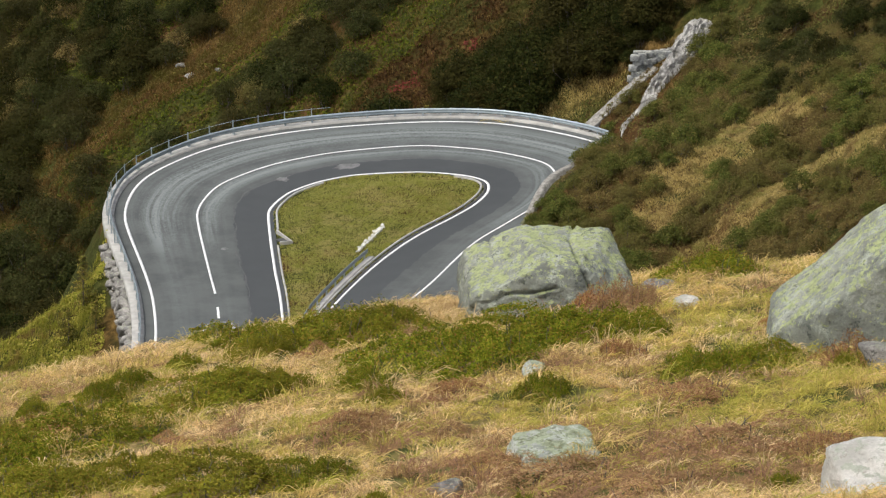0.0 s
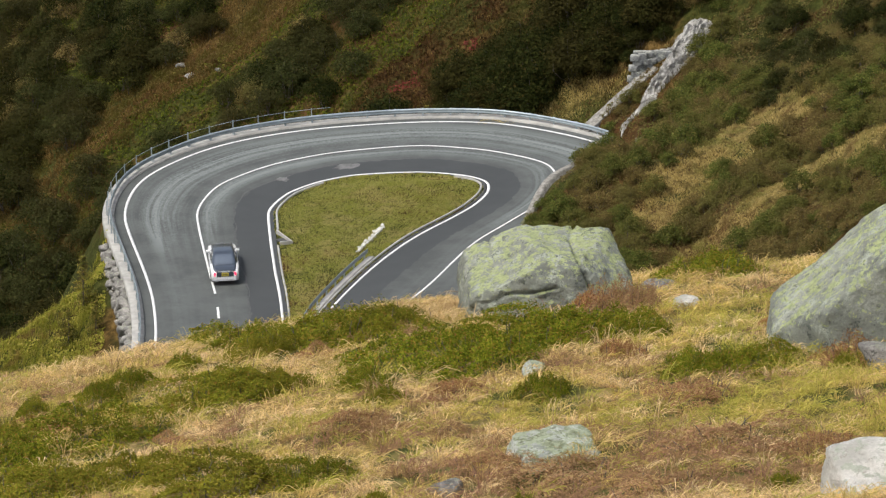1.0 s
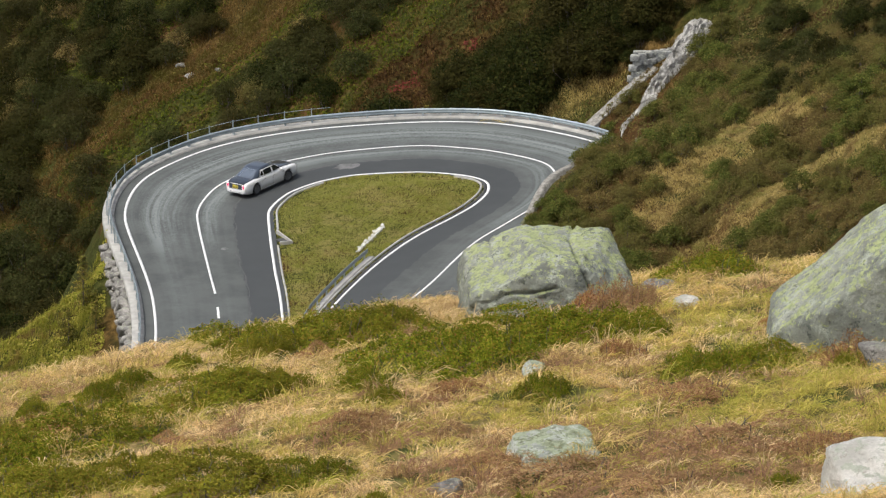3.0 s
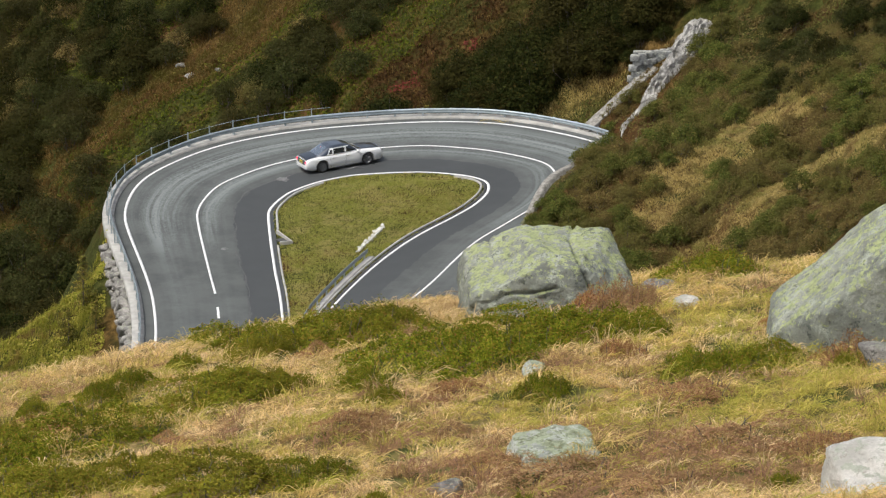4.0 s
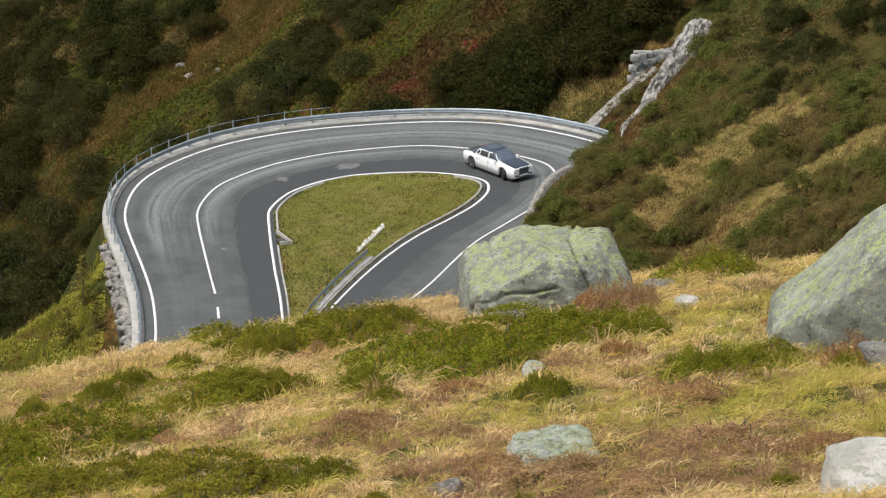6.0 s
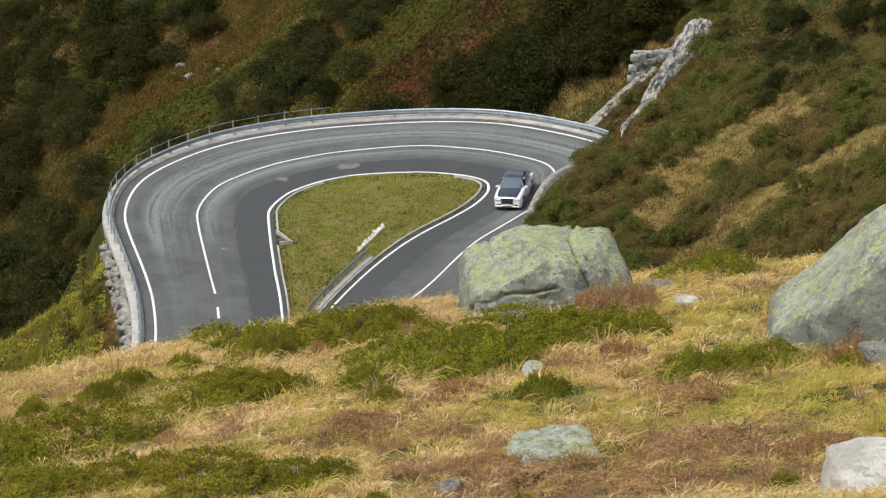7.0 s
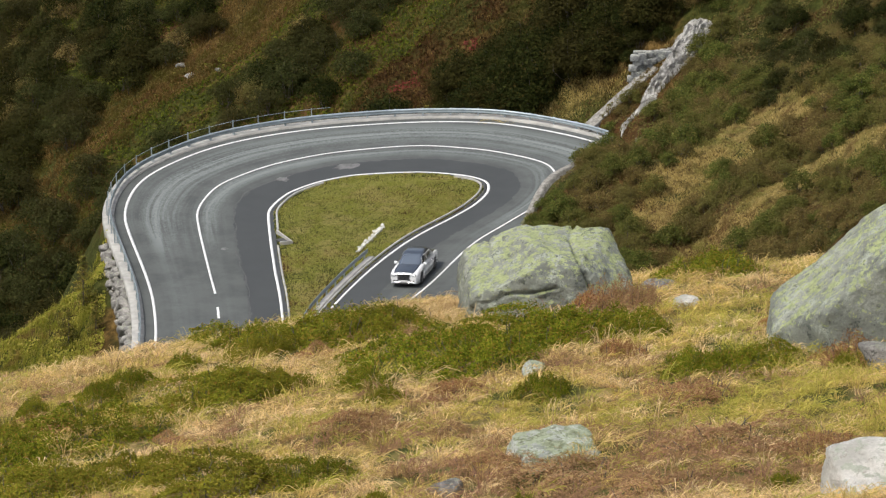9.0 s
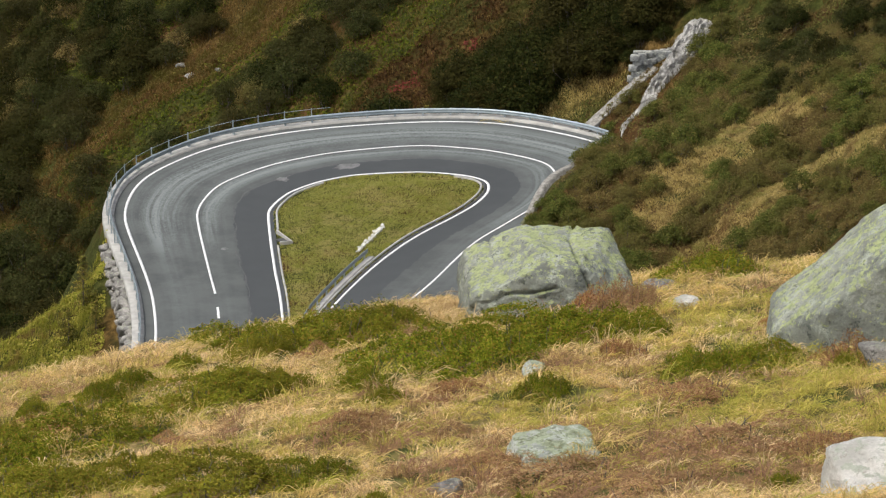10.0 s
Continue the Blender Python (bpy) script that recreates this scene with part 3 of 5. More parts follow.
def deck(x0, x1, share, lift=0.006):
    """A panel laid on the body's upper side between two stations."""
    bm = bmesh.new()
    grid = []
    for x in np.linspace(x0, x1, 22):
        w, top, _ = body_at(x)
        row = []
        for a in np.linspace(-1, 1, 13):
            y = a * share * w
            z = np.interp(abs(y), [0, w * 0.4, w * 0.80, w * 0.90, w * 0.955], [top + 0.036, top + 0.028, top, top - 0.025, top - 0.07])
            row.append(bm.verts.new((x, y, float(z) + lift)))
        grid.append(row)
    for a, b in zip(grid, grid[1:]):
        for k in range(12):
            bm.faces.new((a[k], b[k], b[k + 1], a[k + 1])).smooth = True
    bmesh.ops.solidify(bm, geom=bm.faces[:], thickness=0.012)
    return bm


CABIN = [(0.98, -2.05, 1.42, 0.885), (1.08, -1.96, 1.30, 0.875), (1.20, -1.72, 1.06, 0.84), (1.34, -1.45, 0.78, 0.785), (1.44, -1.25, 0.56, 0.74),
         (1.53, -1.02, 0.30, 0.68), (1.585, -0.80, 0.10, 0.58), (1.60, -0.5, -0.1, 0.42)]


def cabin_point(v, th, grow=0.0):
    """A point of the cabin's shell: v height share 0..1, th angle from the nose, counter-clockwise."""
    q = [np.interp(v * (len(CABIN) - 1), range(len(CABIN)), [c[k] for c in CABIN]) for k in range(4)]
    z, xa, xb, w = (float(c) for c in q)
    c, s = math.cos(th), math.sin(th)
    n = 2 / 4.6
    a, b = (xb - xa) / 2 + grow, w + grow
    return Vector(((xa + xb) / 2 + a * math.copysign(abs(c) ** n, c), b * math.copysign(abs(s) ** n, s), z + grow * v * 0.6))


def cabin_patch(v0, v1, t0, t1, nv=6, nt=10, grow=0.006):
    bm = bmesh.new()
    g = [[bm.verts.new(cabin_point(v0 + (v1 - v0) * i / nv, t0 + (t1 - t0) * j / nt, grow)) for j in range(nt + 1)] for i in range(nv + 1)]
    for i in range(nv):
        for j in range(nt):
            bm.faces.new((g[i][j], g[i][j + 1], g[i + 1][j + 1], g[i + 1][j])).smooth = True
    bmesh.ops.recalc_face_normals(bm, faces=bm.faces)
    return bm


def cabin_shell():
    bm = bmesh.new()
    nt, nv = 64, 21
    g = [[bm.verts.new(cabin_point(i / nv, 2 * math.pi * j / nt)) for j in range(nt)] for i in range(nv + 1)]
    for i in range(nv):
        for j in range(nt):
            bm.faces.new((g[i][j], g[i][(j + 1) % nt], g[i + 1][(j + 1) % nt], g[i + 1][j])).smooth = True
    bm.faces.new(g[-1])
    bmesh.ops.recalc_face_normals(bm, faces=bm.faces)
    return bm


def side_angle(x, v):
    """The shell angle on the left flank at which the shell reaches x."""
    lo, hi = 0.05, math.pi - 0.05
    for _ in range(30):
        m_ = (lo + hi) / 2
        if cabin_point(v, m_).x > x:
            lo = m_
        else:
            hi = m_
    return lo


def flank_window(x0, x1, v0, v1, side, slant0=0.0, slant1=0.0, grow=0.008):
    bm = bmesh.new()
    nv, nt = 5, 8
    g = []
    for i in range(nv + 1):
        v = v0 + (v1 - v0) * i / nv
        a, b = x0 + slant0 * i / nv, x1 + slant1 * i / nv
        row = []
        for j in range(nt + 1):
            p = cabin_point(v, side_angle(a + (b - a) * j / nt, v), grow)
            row.append(bm.verts.new((p.x, p.y * side, p.z)))
        g.append(row)
    for i in range(nv):
        for j in range(nt):
            bm.faces.new((g[i][j], g[i][j + 1], g[i + 1][j + 1], g[i + 1][j])).smooth = True
    bmesh.ops.recalc_face_normals(bm, faces=bm.faces)
    return bm


def bar(sx, sy, sz, at, bevel=0.01):
    bm = box_mesh(sx, sy, sz, bevel)
    bmesh.ops.translate(bm, vec=(at[0], at[1], at[2] - sz / 2), verts=bm.verts)
    return bm


def turned(profile, n=40):
    """A ring turned about the y axis from (radius, y) pairs."""
    bm = bmesh.new()
    rings = [[bm.verts.new((r * math.cos(2 * math.pi * k / n), y, r * math.sin(2 * math.pi * k / n))) for k in range(n)] for r, y in profile]
    for a, b in zip(rings, rings[1:]):
        for k in range(n):
            bm.faces.new((a[k], a[(k + 1) % n], b[(k + 1) % n], b[k])).smooth = True
    return bm


def make_wheel(parent, x, side):
    wheel = part("wheel", turned([(0.26, -0.11), (0.30, -0.125), (0.37, -0.12), (0.388, -0.09), (0.39, 0.0), (0.388, 0.09), (0.37, 0.12), (0.30, 0.125), (0.26, 0.11)]), tyre_mat, parent, "black low-profile tyre")
    bm = turned([(0.265, 0.10), (0.27, 0.118), (0.25, 0.112), (0.24, 0.07), (0.10, 0.05), (0.07, 0.10), (0.005, 0.105)])
    for k in range(9):
        a = 2 * math.pi * k / 9
        spoke = box_mesh(0.20, 0.05, 0.045, 0.006)
        bmesh.ops.translate(spoke, vec=(0.16, 0.09, -0.02), verts=spoke.verts)
        bmesh.ops.rotate(spoke, cent=(0, 0, 0), matrix=Matrix.Rotation(a, 3, "Y"), verts=spoke.verts)
        tmp = bpy.data.meshes.new("spoke")
        spoke.to_mesh(tmp)
        spoke.free()
        bm.from_mesh(tmp)
        bpy.data.meshes.remove(tmp)
    if side < 0:
        bmesh.ops.rotate(bm, cent=(0, 0, 0), matrix=Matrix.Rotation(math.pi, 3, "Z"), verts=bm.verts)
    part("rim", bm, rim_mat, wheel, "silver multi-spoke alloy rim")
    return wheel


def make_car():
    car = thing("car", "long white luxury saloon with dark navy roof, bonnet and boot lid", "car")
    body = part("body", loft(np.concatenate([[-2.77, -2.765, -2.75, -2.72, -2.68], np.arange(-2.62, 2.63, 0.05), [2.66, 2.70, 2.735, 2.755, 2.765, 2.77]])), white_paint, car, "white painted body")
    part("floor_pan", bar(4.9, 1.30, 0.35, (0, 0, 0.42), 0.05), black_trim, car)
    for s in (-1, 1):
        for a in AXLES:
            part("wheel_housing", bar(0.84, 0.34, 0.62, (a, s * 0.70, 0.56), 0.12), black_trim, car)
    part("bonnet", deck(1.18, 2.735, 0.74), navy_paint, car, "dark navy bonnet")
    part("boot_lid", deck(-2.70, -1.6, 0.80), navy_paint, car, "dark navy boot lid")
    cabin = part("cabin", cabin_shell(), navy_paint, car, "dark navy roof and pillars")
    part("windscreen", cabin_patch(0.12, 0.66, -0.62, 0.62, 6, 14), sky_glass_mat, cabin, "raked windscreen, coloured pale for the sky it mirrors")
    part("rear_window", cabin_patch(0.20, 0.66, math.pi - 0.55, math.pi + 0.55, 6, 14), sky_glass_mat, cabin, "rear window, coloured pale for the sky it mirrors")
    for s in (-1, 1):
        part("side_frame", flank_window(-1.30, 1.12, 0.08, 0.60, s, 0.34, -0.66), white_paint, cabin, "white door frames and roof pillars")
        part("window", flank_window(0.13, 0.96, 0.17, 0.54, s, 0.0, -0.46, 0.014), glass_mat, cabin, "dark front side window")
        part("window", flank_window(-0.80, 0.04, 0.17, 0.54, s, 0.06, 0.0, 0.014), glass_mat, cabin, "dark rear side window")
        part("window", flank_window(-1.16, -0.88, 0.19, 0.48, s, 0.20, 0.07, 0.014), glass_mat, cabin, "dark quarter window")
        part("belt_strip", bar(2.7, 0.014, 0.022, (-0.15, s * 0.893, 1.065), 0.003), chrome, car, "bright chrome belt strip")
        for x in (0.18, -0.80):
            part("door_handle", bar(0.24, 0.03, 0.03, (x, s * 0.975, 0.87), 0.008), chrome, car, "chrome door handle")
        for x in (1.15, 0.06, -1.05):
            part("door_gap", bar(0.012, 0.012, 0.62, (x, s * 0.972, 0.60), 0.002), black_trim, car)
        part("sill", bar(2.35, 0.03, 0.07, (0.0, s * 0.955, 0.23), 0.01), chrome, car, "bright sill strip")
        mirror = part("mirror", rock_bmesh((0.17, 0.24, 0.16), 2, [((1, 0, 0), 1), ((-1, 0, 0), 0.8), ((0, 1, 0), 1), ((0, -1, 0), 1), ((0, 0, 1), 1), ((0, 0, -1), 1)], 0.0, 2, 6), white_paint, car, "white door mirror")
        mirror.location = (0.92, s * 0.99, 1.06)
        part("mirror_arm", bar(0.06, 0.16, 0.03, (0.90, s * 0.92, 1.02), 0.008), black_trim, car)
        part("headlight", bar(0.05, 0.30, 0.055, (2.782, s * 0.645, 0.795), 0.012), lamp_white, car, "slim rectangular headlight")
        part("headlight_surround", bar(0.06, 0.36, 0.13, (2.765, s * 0.645, 0.79), 0.02), black_trim, car)
        part("tail_light", bar(0.06, 0.15, 0.22, (-2.738, s * 0.665, 0.75), 0.025), lamp_red, car, "glowing red tail light")
        part("air_intake", bar(0.06, 0.36, 0.10, (2.752, s * 0.56, 0.44), 0.02), black_trim, car)
        part("exhaust", bar(0.06, 0.22, 0.06, (-2.75, s * 0.55, 0.31), 0.02), chrome, car, "chrome exhaust outlet")
    grille = part("grille", bar(0.07, 0.86, 0.46, (2.765, 0, 0.69), 0.03), chrome, car, "upright chrome radiator grille")
    part("grille_core", bar(0.05, 0.76, 0.37, (2.785, 0, 0.69), 0.005), black_trim, grille)
    for y in np.linspace(-0.34, 0.34, 15):
        part("grille_slat", bar(0.035, 0.014, 0.37, (2.80, float(y), 0.69), 0.003), rim_mat, grille)
    part("bumper_strip", bar(0.05, 1.40, 0.05, (2.755, 0, 0.36), 0.015), chrome, car, "bright lower bumper strip")
    part("lower_intake", bar(0.05, 0.80, 0.09, (2.765, 0, 0.29), 0.015), black_trim, car)
    part("number_plate", bar(0.02, 0.50, 0.11, (2.80, 0, 0.45), 0.003), white_plate, car, "white front plate")
    part("boot_face", bar(0.03, 1.12, 0.34, (-2.765, 0, 0.755), 0.012), navy_paint, car, "dark navy boot face")
    rear = part("rear_plate", bar(0.02, 0.46, 0.20, (-2.785, 0, 0.74), 0.004), plate_mat, car, "yellow rear plate")
    for k in range(5):
        part("plate_bar", bar(0.008, 0.05, 0.10, (-2.797, -0.16 + 0.08 * k, 0.74), 0.001), black_trim, rear)
    part("boot_strip", bar(0.03, 0.62, 0.025, (-2.765, 0, 0.885), 0.006), chrome, car, "chrome strip above the plate")
    part("rear_bumper_strip", bar(0.03, 1.25, 0.03, (-2.765, 0, 0.40), 0.008), chrome, car)
    part("brake_light", bar(0.02, 0.34, 0.018, (-1.325, 0, 1.395), 0.004), lamp_red, car, "high brake light")
    part("ornament", bar(0.05, 0.03, 0.09, (2.68, 0, 0.97), 0.01), chrome, car, "small chrome bonnet ornament")
    part("aerial", bar(0.12, 0.03, 0.05, (-0.85, 0, 1.56), 0.01), navy_paint, car)
    wheels = [(make_wheel(car, a, s), a, s) for a in AXLES for s in (1, -1)]
    return car, wheels


car, car_wheels = make_car()
# the whole car brought to its length, width and height
CAR_FIT = Vector((0.95, 0.905, 0.975))
for ob in car.children_recursive:
    if ob.name.startswith(("wheel.", "rim")) or ob.name == "wheel":
        ob.data.transform(Matrix.Diagonal((0.96, 0.92, 0.96, 1)))
    else:
        ob.data.transform(Matrix.Diagonal((*CAR_FIT, 1)))
        ob.location = Vector(ob.location) * CAR_FIT
WHEEL_R, TRACK = WHEEL_R * 0.96, TRACK * CAR_FIT.y

# ---- plants ----
def see_through(n, l, b, colour, share):
    """Lets a share of the light pass through thin leaves."""
    tr = n.new("ShaderNodeBsdfTranslucent")
    ms = n.new("ShaderNodeMixShader")
    l.new(colour, tr.inputs[0])
    ms.inputs[0].default_value = share
    l.new(b.outputs[0], ms.inputs[1])
    l.new(tr.outputs[0], ms.inputs[2])
    l.new(ms.outputs[0], n["Material Output"].inputs[0])


def leaf_material(name, stops, tint=None, rough=0.8, shine=0.08):
    """Leaves: each its own shade, each plant its own tint."""
    m, n, l, b = material(name, rough)
    geo = n.new("ShaderNodeNewGeometry")
    col = ramp(n, l, geo.outputs["Random Per Island"], stops)
    if tint:
        info = n.new("ShaderNodeObjectInfo")
        fac = ramp(n, l, info.outputs["Random"], [(0.3, grey(0)), (0.95, grey(0.6))])
        col = mix(n, l, fac, col, tint)
    patch = ramp(n, l, link_noise(n, l, 0.8, 3), [(0.3, grey(0.55)), (0.7, grey(1.0))])
    mul = n.new("ShaderNodeMix")
    mul.data_type, mul.blend_type = "RGBA", "MULTIPLY"
    mul.inputs[0].default_value = 1.0
    l.new(col, mul.inputs[6])
    l.new(patch, mul.inputs[7])
    l.new(mul.outputs[2], b.inputs["Base Color"])
    b.inputs["Specular IOR Level"].default_value = shine
    see_through(n, l, b, mul.outputs[2], 0.35)
    return m


alder_leaf = leaf_material("alder_leaf", [(0.0, (0.052, 0.076, 0.015)), (0.45, (0.118, 0.148, 0.029)), (0.85, (0.20, 0.215, 0.048)), (1.0, (0.31, 0.25, 0.07))], (0.165, 0.128, 0.040))
brown_leaf = leaf_material("autumn_leaf", [(0.0, (0.11, 0.076, 0.028)), (0.45, (0.23, 0.162, 0.060)), (0.8, (0.235, 0.205, 0.060)), (1.0, (0.37, 0.26, 0.10))], (0.15, 0.16, 0.040))
# dark green leaves, deepened to hold the thicket's shade in their colour
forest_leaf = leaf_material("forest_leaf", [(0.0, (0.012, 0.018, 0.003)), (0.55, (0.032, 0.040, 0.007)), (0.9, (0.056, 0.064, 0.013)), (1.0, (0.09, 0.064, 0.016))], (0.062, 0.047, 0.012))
grey_leaf = leaf_material("grey_willow_leaf", [(0.0, (0.027, 0.034, 0.008)), (0.5, (0.058, 0.068, 0.018)), (0.9, (0.094, 0.101, 0.030)), (1.0, (0.12, 0.086, 0.03))], (0.068, 0.054, 0.017))
rose_leaf = leaf_material("alpine_rose_leaf", [(0.0, (0.09, 0.12, 0.010)), (0.4, (0.20, 0.245, 0.016)), (0.76, (0.32, 0.345, 0.028)), (0.88, (0.46, 0.38, 0.05)), (1.0, (0.42, 0.17, 0.06))], (0.27, 0.225, 0.03))
rust_leaf = leaf_material("bilberry_leaf", [(0.0, (0.24, 0.10, 0.05)), (0.45, (0.46, 0.22, 0.11)), (0.8, (0.58, 0.36, 0.17)), (1.0, (0.55, 0.50, 0.12))], (0.50, 0.36, 0.20))
larch_needle = leaf_material("larch_needle", [(0.0, (0.12, 0.13, 0.025)), (0.6, (0.24, 0.22, 0.05)), (1.0, (0.42, 0.30, 0.08))], None)
bark = speckled("bark", [(0.3, (0.05, 0.04, 0.032)), (0.7, (0.14, 0.12, 0.10))], 12, 0.9, bump_m=0.01)


def leaf_sheet(name, centre, normal, size, mat, rng, parent=None, long=1.5, axis_way=None, small=False):
    """Many small pointed leaves in one mesh: each a folded diamond, or a single blade where they are small."""
    n = len(centre)
    nr = normal / np.maximum(np.linalg.norm(normal, axis=1), 1e-6)[:, None]
    t = np.cross(nr, rng.normal(size=(n, 3))) if axis_way is None else axis_way - nr * (axis_way * nr).sum(axis=1)[:, None]
    t /= np.maximum(np.linalg.norm(t, axis=1), 1e-6)[:, None]
    b = np.cross(nr, t)
    s = size[:, None]
    if small:
        v = np.stack([centre - t * s * long / 2 - b * s / 2, centre - t * s * long / 2 + b * s / 2, centre + t * s * long / 2], axis=1).reshape(-1, 3)
        return mesh_object(name, v, np.arange(n * 3).reshape(n, 3), mat, False, parent)
    v = np.stack([centre - t * s * long / 2, centre - b * s / 2 + nr * s * 0.12, centre + t * s * long / 2, centre + b * s / 2 + nr * s * 0.12], axis=1).reshape(-1, 3)
    return mesh_object(name, v, np.arange(n * 4).reshape(n, 4), mat, False, parent)


def branch(bm, a, b, r0, r1, bend, rng, sides=5, steps=4):
    """A tapered bent limb."""
    a, b = Vector(a), Vector(b)
    sag = Vector((rng.normal(), rng.normal(), abs(rng.normal()))) * bend
    rings = []
    for k in range(steps + 1):
        u = k / steps
        p = a.lerp(b, u) + sag * math.sin(u * math.pi)
        r = r0 + (r1 - r0) * u
        rings.append([bm.verts.new((p.x + r * math.cos(6.283 * j / sides), p.y + r * math.sin(6.283 * j / sides), p.z)) for j in range(sides)])
    for p, q in zip(rings, rings[1:]):
        for j in range(sides):
            bm.faces.new((p[j], p[(j + 1) % sides], q[(j + 1) % sides], q[j])).smooth = True
    bm.faces.new(rings[-1])


def bush(name, label, mat, height, radius, lobes, leaves, leaf, seed, group, stems=7, twiggy=0.12):
    """A shrub: bent stems, rounded leafy heads that merge into one crown, and loose shoots that break its outline."""
    rng = np.random.RandomState(seed)
    ob = thing(name, label, name.replace("_", " "), None, group)
    cen, rad = [], []
    for k in range(lobes):
        a, d = 2.4 * k + rng.uniform(-0.4, 0.4), radius * 0.86 * math.sqrt((k + 0.3) / lobes)
        r = radius * rng.uniform(0.30, 0.46)
        lift = max(r * 0.55, height * rng.uniform(0.78, 1.0) * (1 - 0.72 * (d / radius) ** 2) - r)
        cen.append((d * math.cos(a), d * math.sin(a), lift))
        rad.append(r)
    cen, rad = np.array(cen), np.array(rad)
    pick = rng.choice(lobes, leaves, p=rad ** 2 / (rad ** 2).sum())
    d = rng.normal(size=(leaves, 3))
    d /= np.linalg.norm(d, axis=1)[:, None]
    d[:, 2] = np.where(rng.uniform(size=leaves) < 0.75, np.abs(d[:, 2]), d[:, 2])
    lump = 1 + 0.13 * np.sin(d[:, 0] * 7 + pick * 1.7) * np.sin(d[:, 1] * 8 + pick * 2.3) + 0.08 * np.sin(d[:, 2] * 15 + d[:, 0] * 11 + pick)
    reach = lump * np.where(rng.uniform(size=leaves) < 0.7, rng.uniform(0.86, 1.06, leaves), rng.uniform(0.45, 0.9, leaves))
    p = cen[pick] + d * (rad[pick] * reach)[:, None]
    shoot = rng.uniform(size=leaves) < twiggy
    p[shoot] += (d[shoot] * 0.5 + np.array([0, 0, 0.7])) * (rng.uniform(0, 1, shoot.sum()) ** 2 * 0.30 * height)[:, None]
    p[:, 2] = np.maximum(p[:, 2], rng.uniform(0.0, 0.12, leaves) * height)
    nr = d + rng.normal(size=(leaves, 3)) * 0.45 + np.array([0, 0, 0.25])
    leaf_sheet("crown", p, nr, leaf * rng.uniform(0.6, 1.35, leaves), mat, rng, ob, small=True)
    bm = bmesh.new()
    for k in range(stems):
        c = cen[k % lobes]
        foot = (rng.normal() * radius * 0.12, rng.normal() * radius * 0.12, -0.15)
        branch(bm, foot, c + rng.normal(size=3) * rad[k % lobes] * 0.3 + np.array([0, 0, rad[k % lobes] * 0.6]), 0.012 * height + 0.008, 0.004, height * 0.08, rng)
    part("stem", bm, bark, ob)
    return ob


def scatter(x0, x1, y0, y1, gap, seed, keep):
    """Loose even points in a stretch of the plan; keep(x, y) says how likely each stays."""
    rng = np.random.RandomState(seed)
    out = []
    for x in np.arange(x0, x1, gap):
        for y in np.arange(y0, y1, gap):
            px, py = x + rng.uniform(-0.5, 0.5) * gap, y + rng.uniform(-0.5, 0.5) * gap
            if rng.uniform() < keep(px, py):
                out.append((px, py, rng.uniform(0, 360), rng.uniform(0, 1)))
    return out


def across(x, y):
    """How far along the contour of the far slope: its strips of scrub and grass run down the fall line."""
    return -0.374 * x + 0.927 * y


def near_many(x, y, line):
    """Distance of many places from a broken line."""
    best = np.full(len(x), 99.0)
    for (ax, ay), (bx, by) in zip(line, line[1:]):
        u = np.clip(((x - ax) * (bx - ax) + (y - ay) * (by - ay)) / ((bx - ax) ** 2 + (by - ay) ** 2), 0, 1)
        best = np.minimum(best, np.hypot(x - ax - u * (bx - ax), y - ay - u * (by - ay)))
    return best


def near_line(x, y, line):
    best = 99.0
    for (ax, ay), (bx, by) in zip(line, line[1:]):
        u = max(0, min(1, ((x - ax) * (bx - ax) + (y - ay) * (by - ay)) / ((bx - ax) ** 2 + (by - ay) ** 2)))
        best = min(best, math.hypot(x - ax - u * (bx - ax), y - ay - u * (by - ay)))
    return best


GRASS_A = [(12.6, -5.0), (14.9, -1.6), (16.3, 0.4), (18.4, 4.4), (20.5, 6.4), (22.7, 6.2)]
GRASS_B = [(12.0, -15.2), (14.7, -12.2), (16.7, -11.6), (18.7, -9.8), (21.5, -7.6), (23.7, -9.2), (26.5, -10.6)]
# lines in front of the strips that taller bushes keep off
OPEN_A = [(12.4, -7.0), (14.8, -3.2), (16.2, -1.3), (18.2, 1.7), (20.4, 4.4), (22.5, 3.6)]
OPEN_B = [(12.2, -16.6), (14.6, -13.8), (16.6, -13.0), (18.6, -12.0), (21.3, -10.2), (23.5, -11.3), (26, -12.6)]
RIDGE = [(11.5, 20.3), (12.8, 21.6), (13.9, 23.5), (15.4, 25.0), (16.0, 26.6)]
ROAD_CLEAR = MID[::3, :3]


def from_road(x, y):
    d = np.hypot(ROAD_CLEAR[:, 0] - x, ROAD_CLEAR[:, 1] - y)
    k = int(np.argmin(d))
    return float(d[k] - ROAD_CLEAR[k, 2])


def band(x, y):
    """The fall-line strip that a place on the far slope lies in, its edges wavering."""
    return across(x, y) + 2.4 * noise.noise(Vector((x * 0.11, y * 0.11, 2.0))) + 1.2 * noise.noise(Vector((x * 0.35, y * 0.35, 5.0)))


def far_scrub(x, y):
    q = band(x, y)
    if y > 49 - 0.95 * x or y < 27.1 and 2 < x < 11 or from_road(x, y) < 2.6 or q < 21 and x < 14:
        return 0.0
    if near_line(x, y, RIDGE) < 1.0:
        return 0.0
    if x > 11.5 and y > 27.0:
        return 0.97
    if x < -23.8 and y < 60:
        return 0.10 if 48.5 < y - 0.4 * (x + 26) < 52.5 and x > -30 else 0.93
    if q > 63:
        return 0.97
    if q > 51.5:
        return 0.07
    if q > 45:
        return 0.95 if x > -14.5 else 0.45
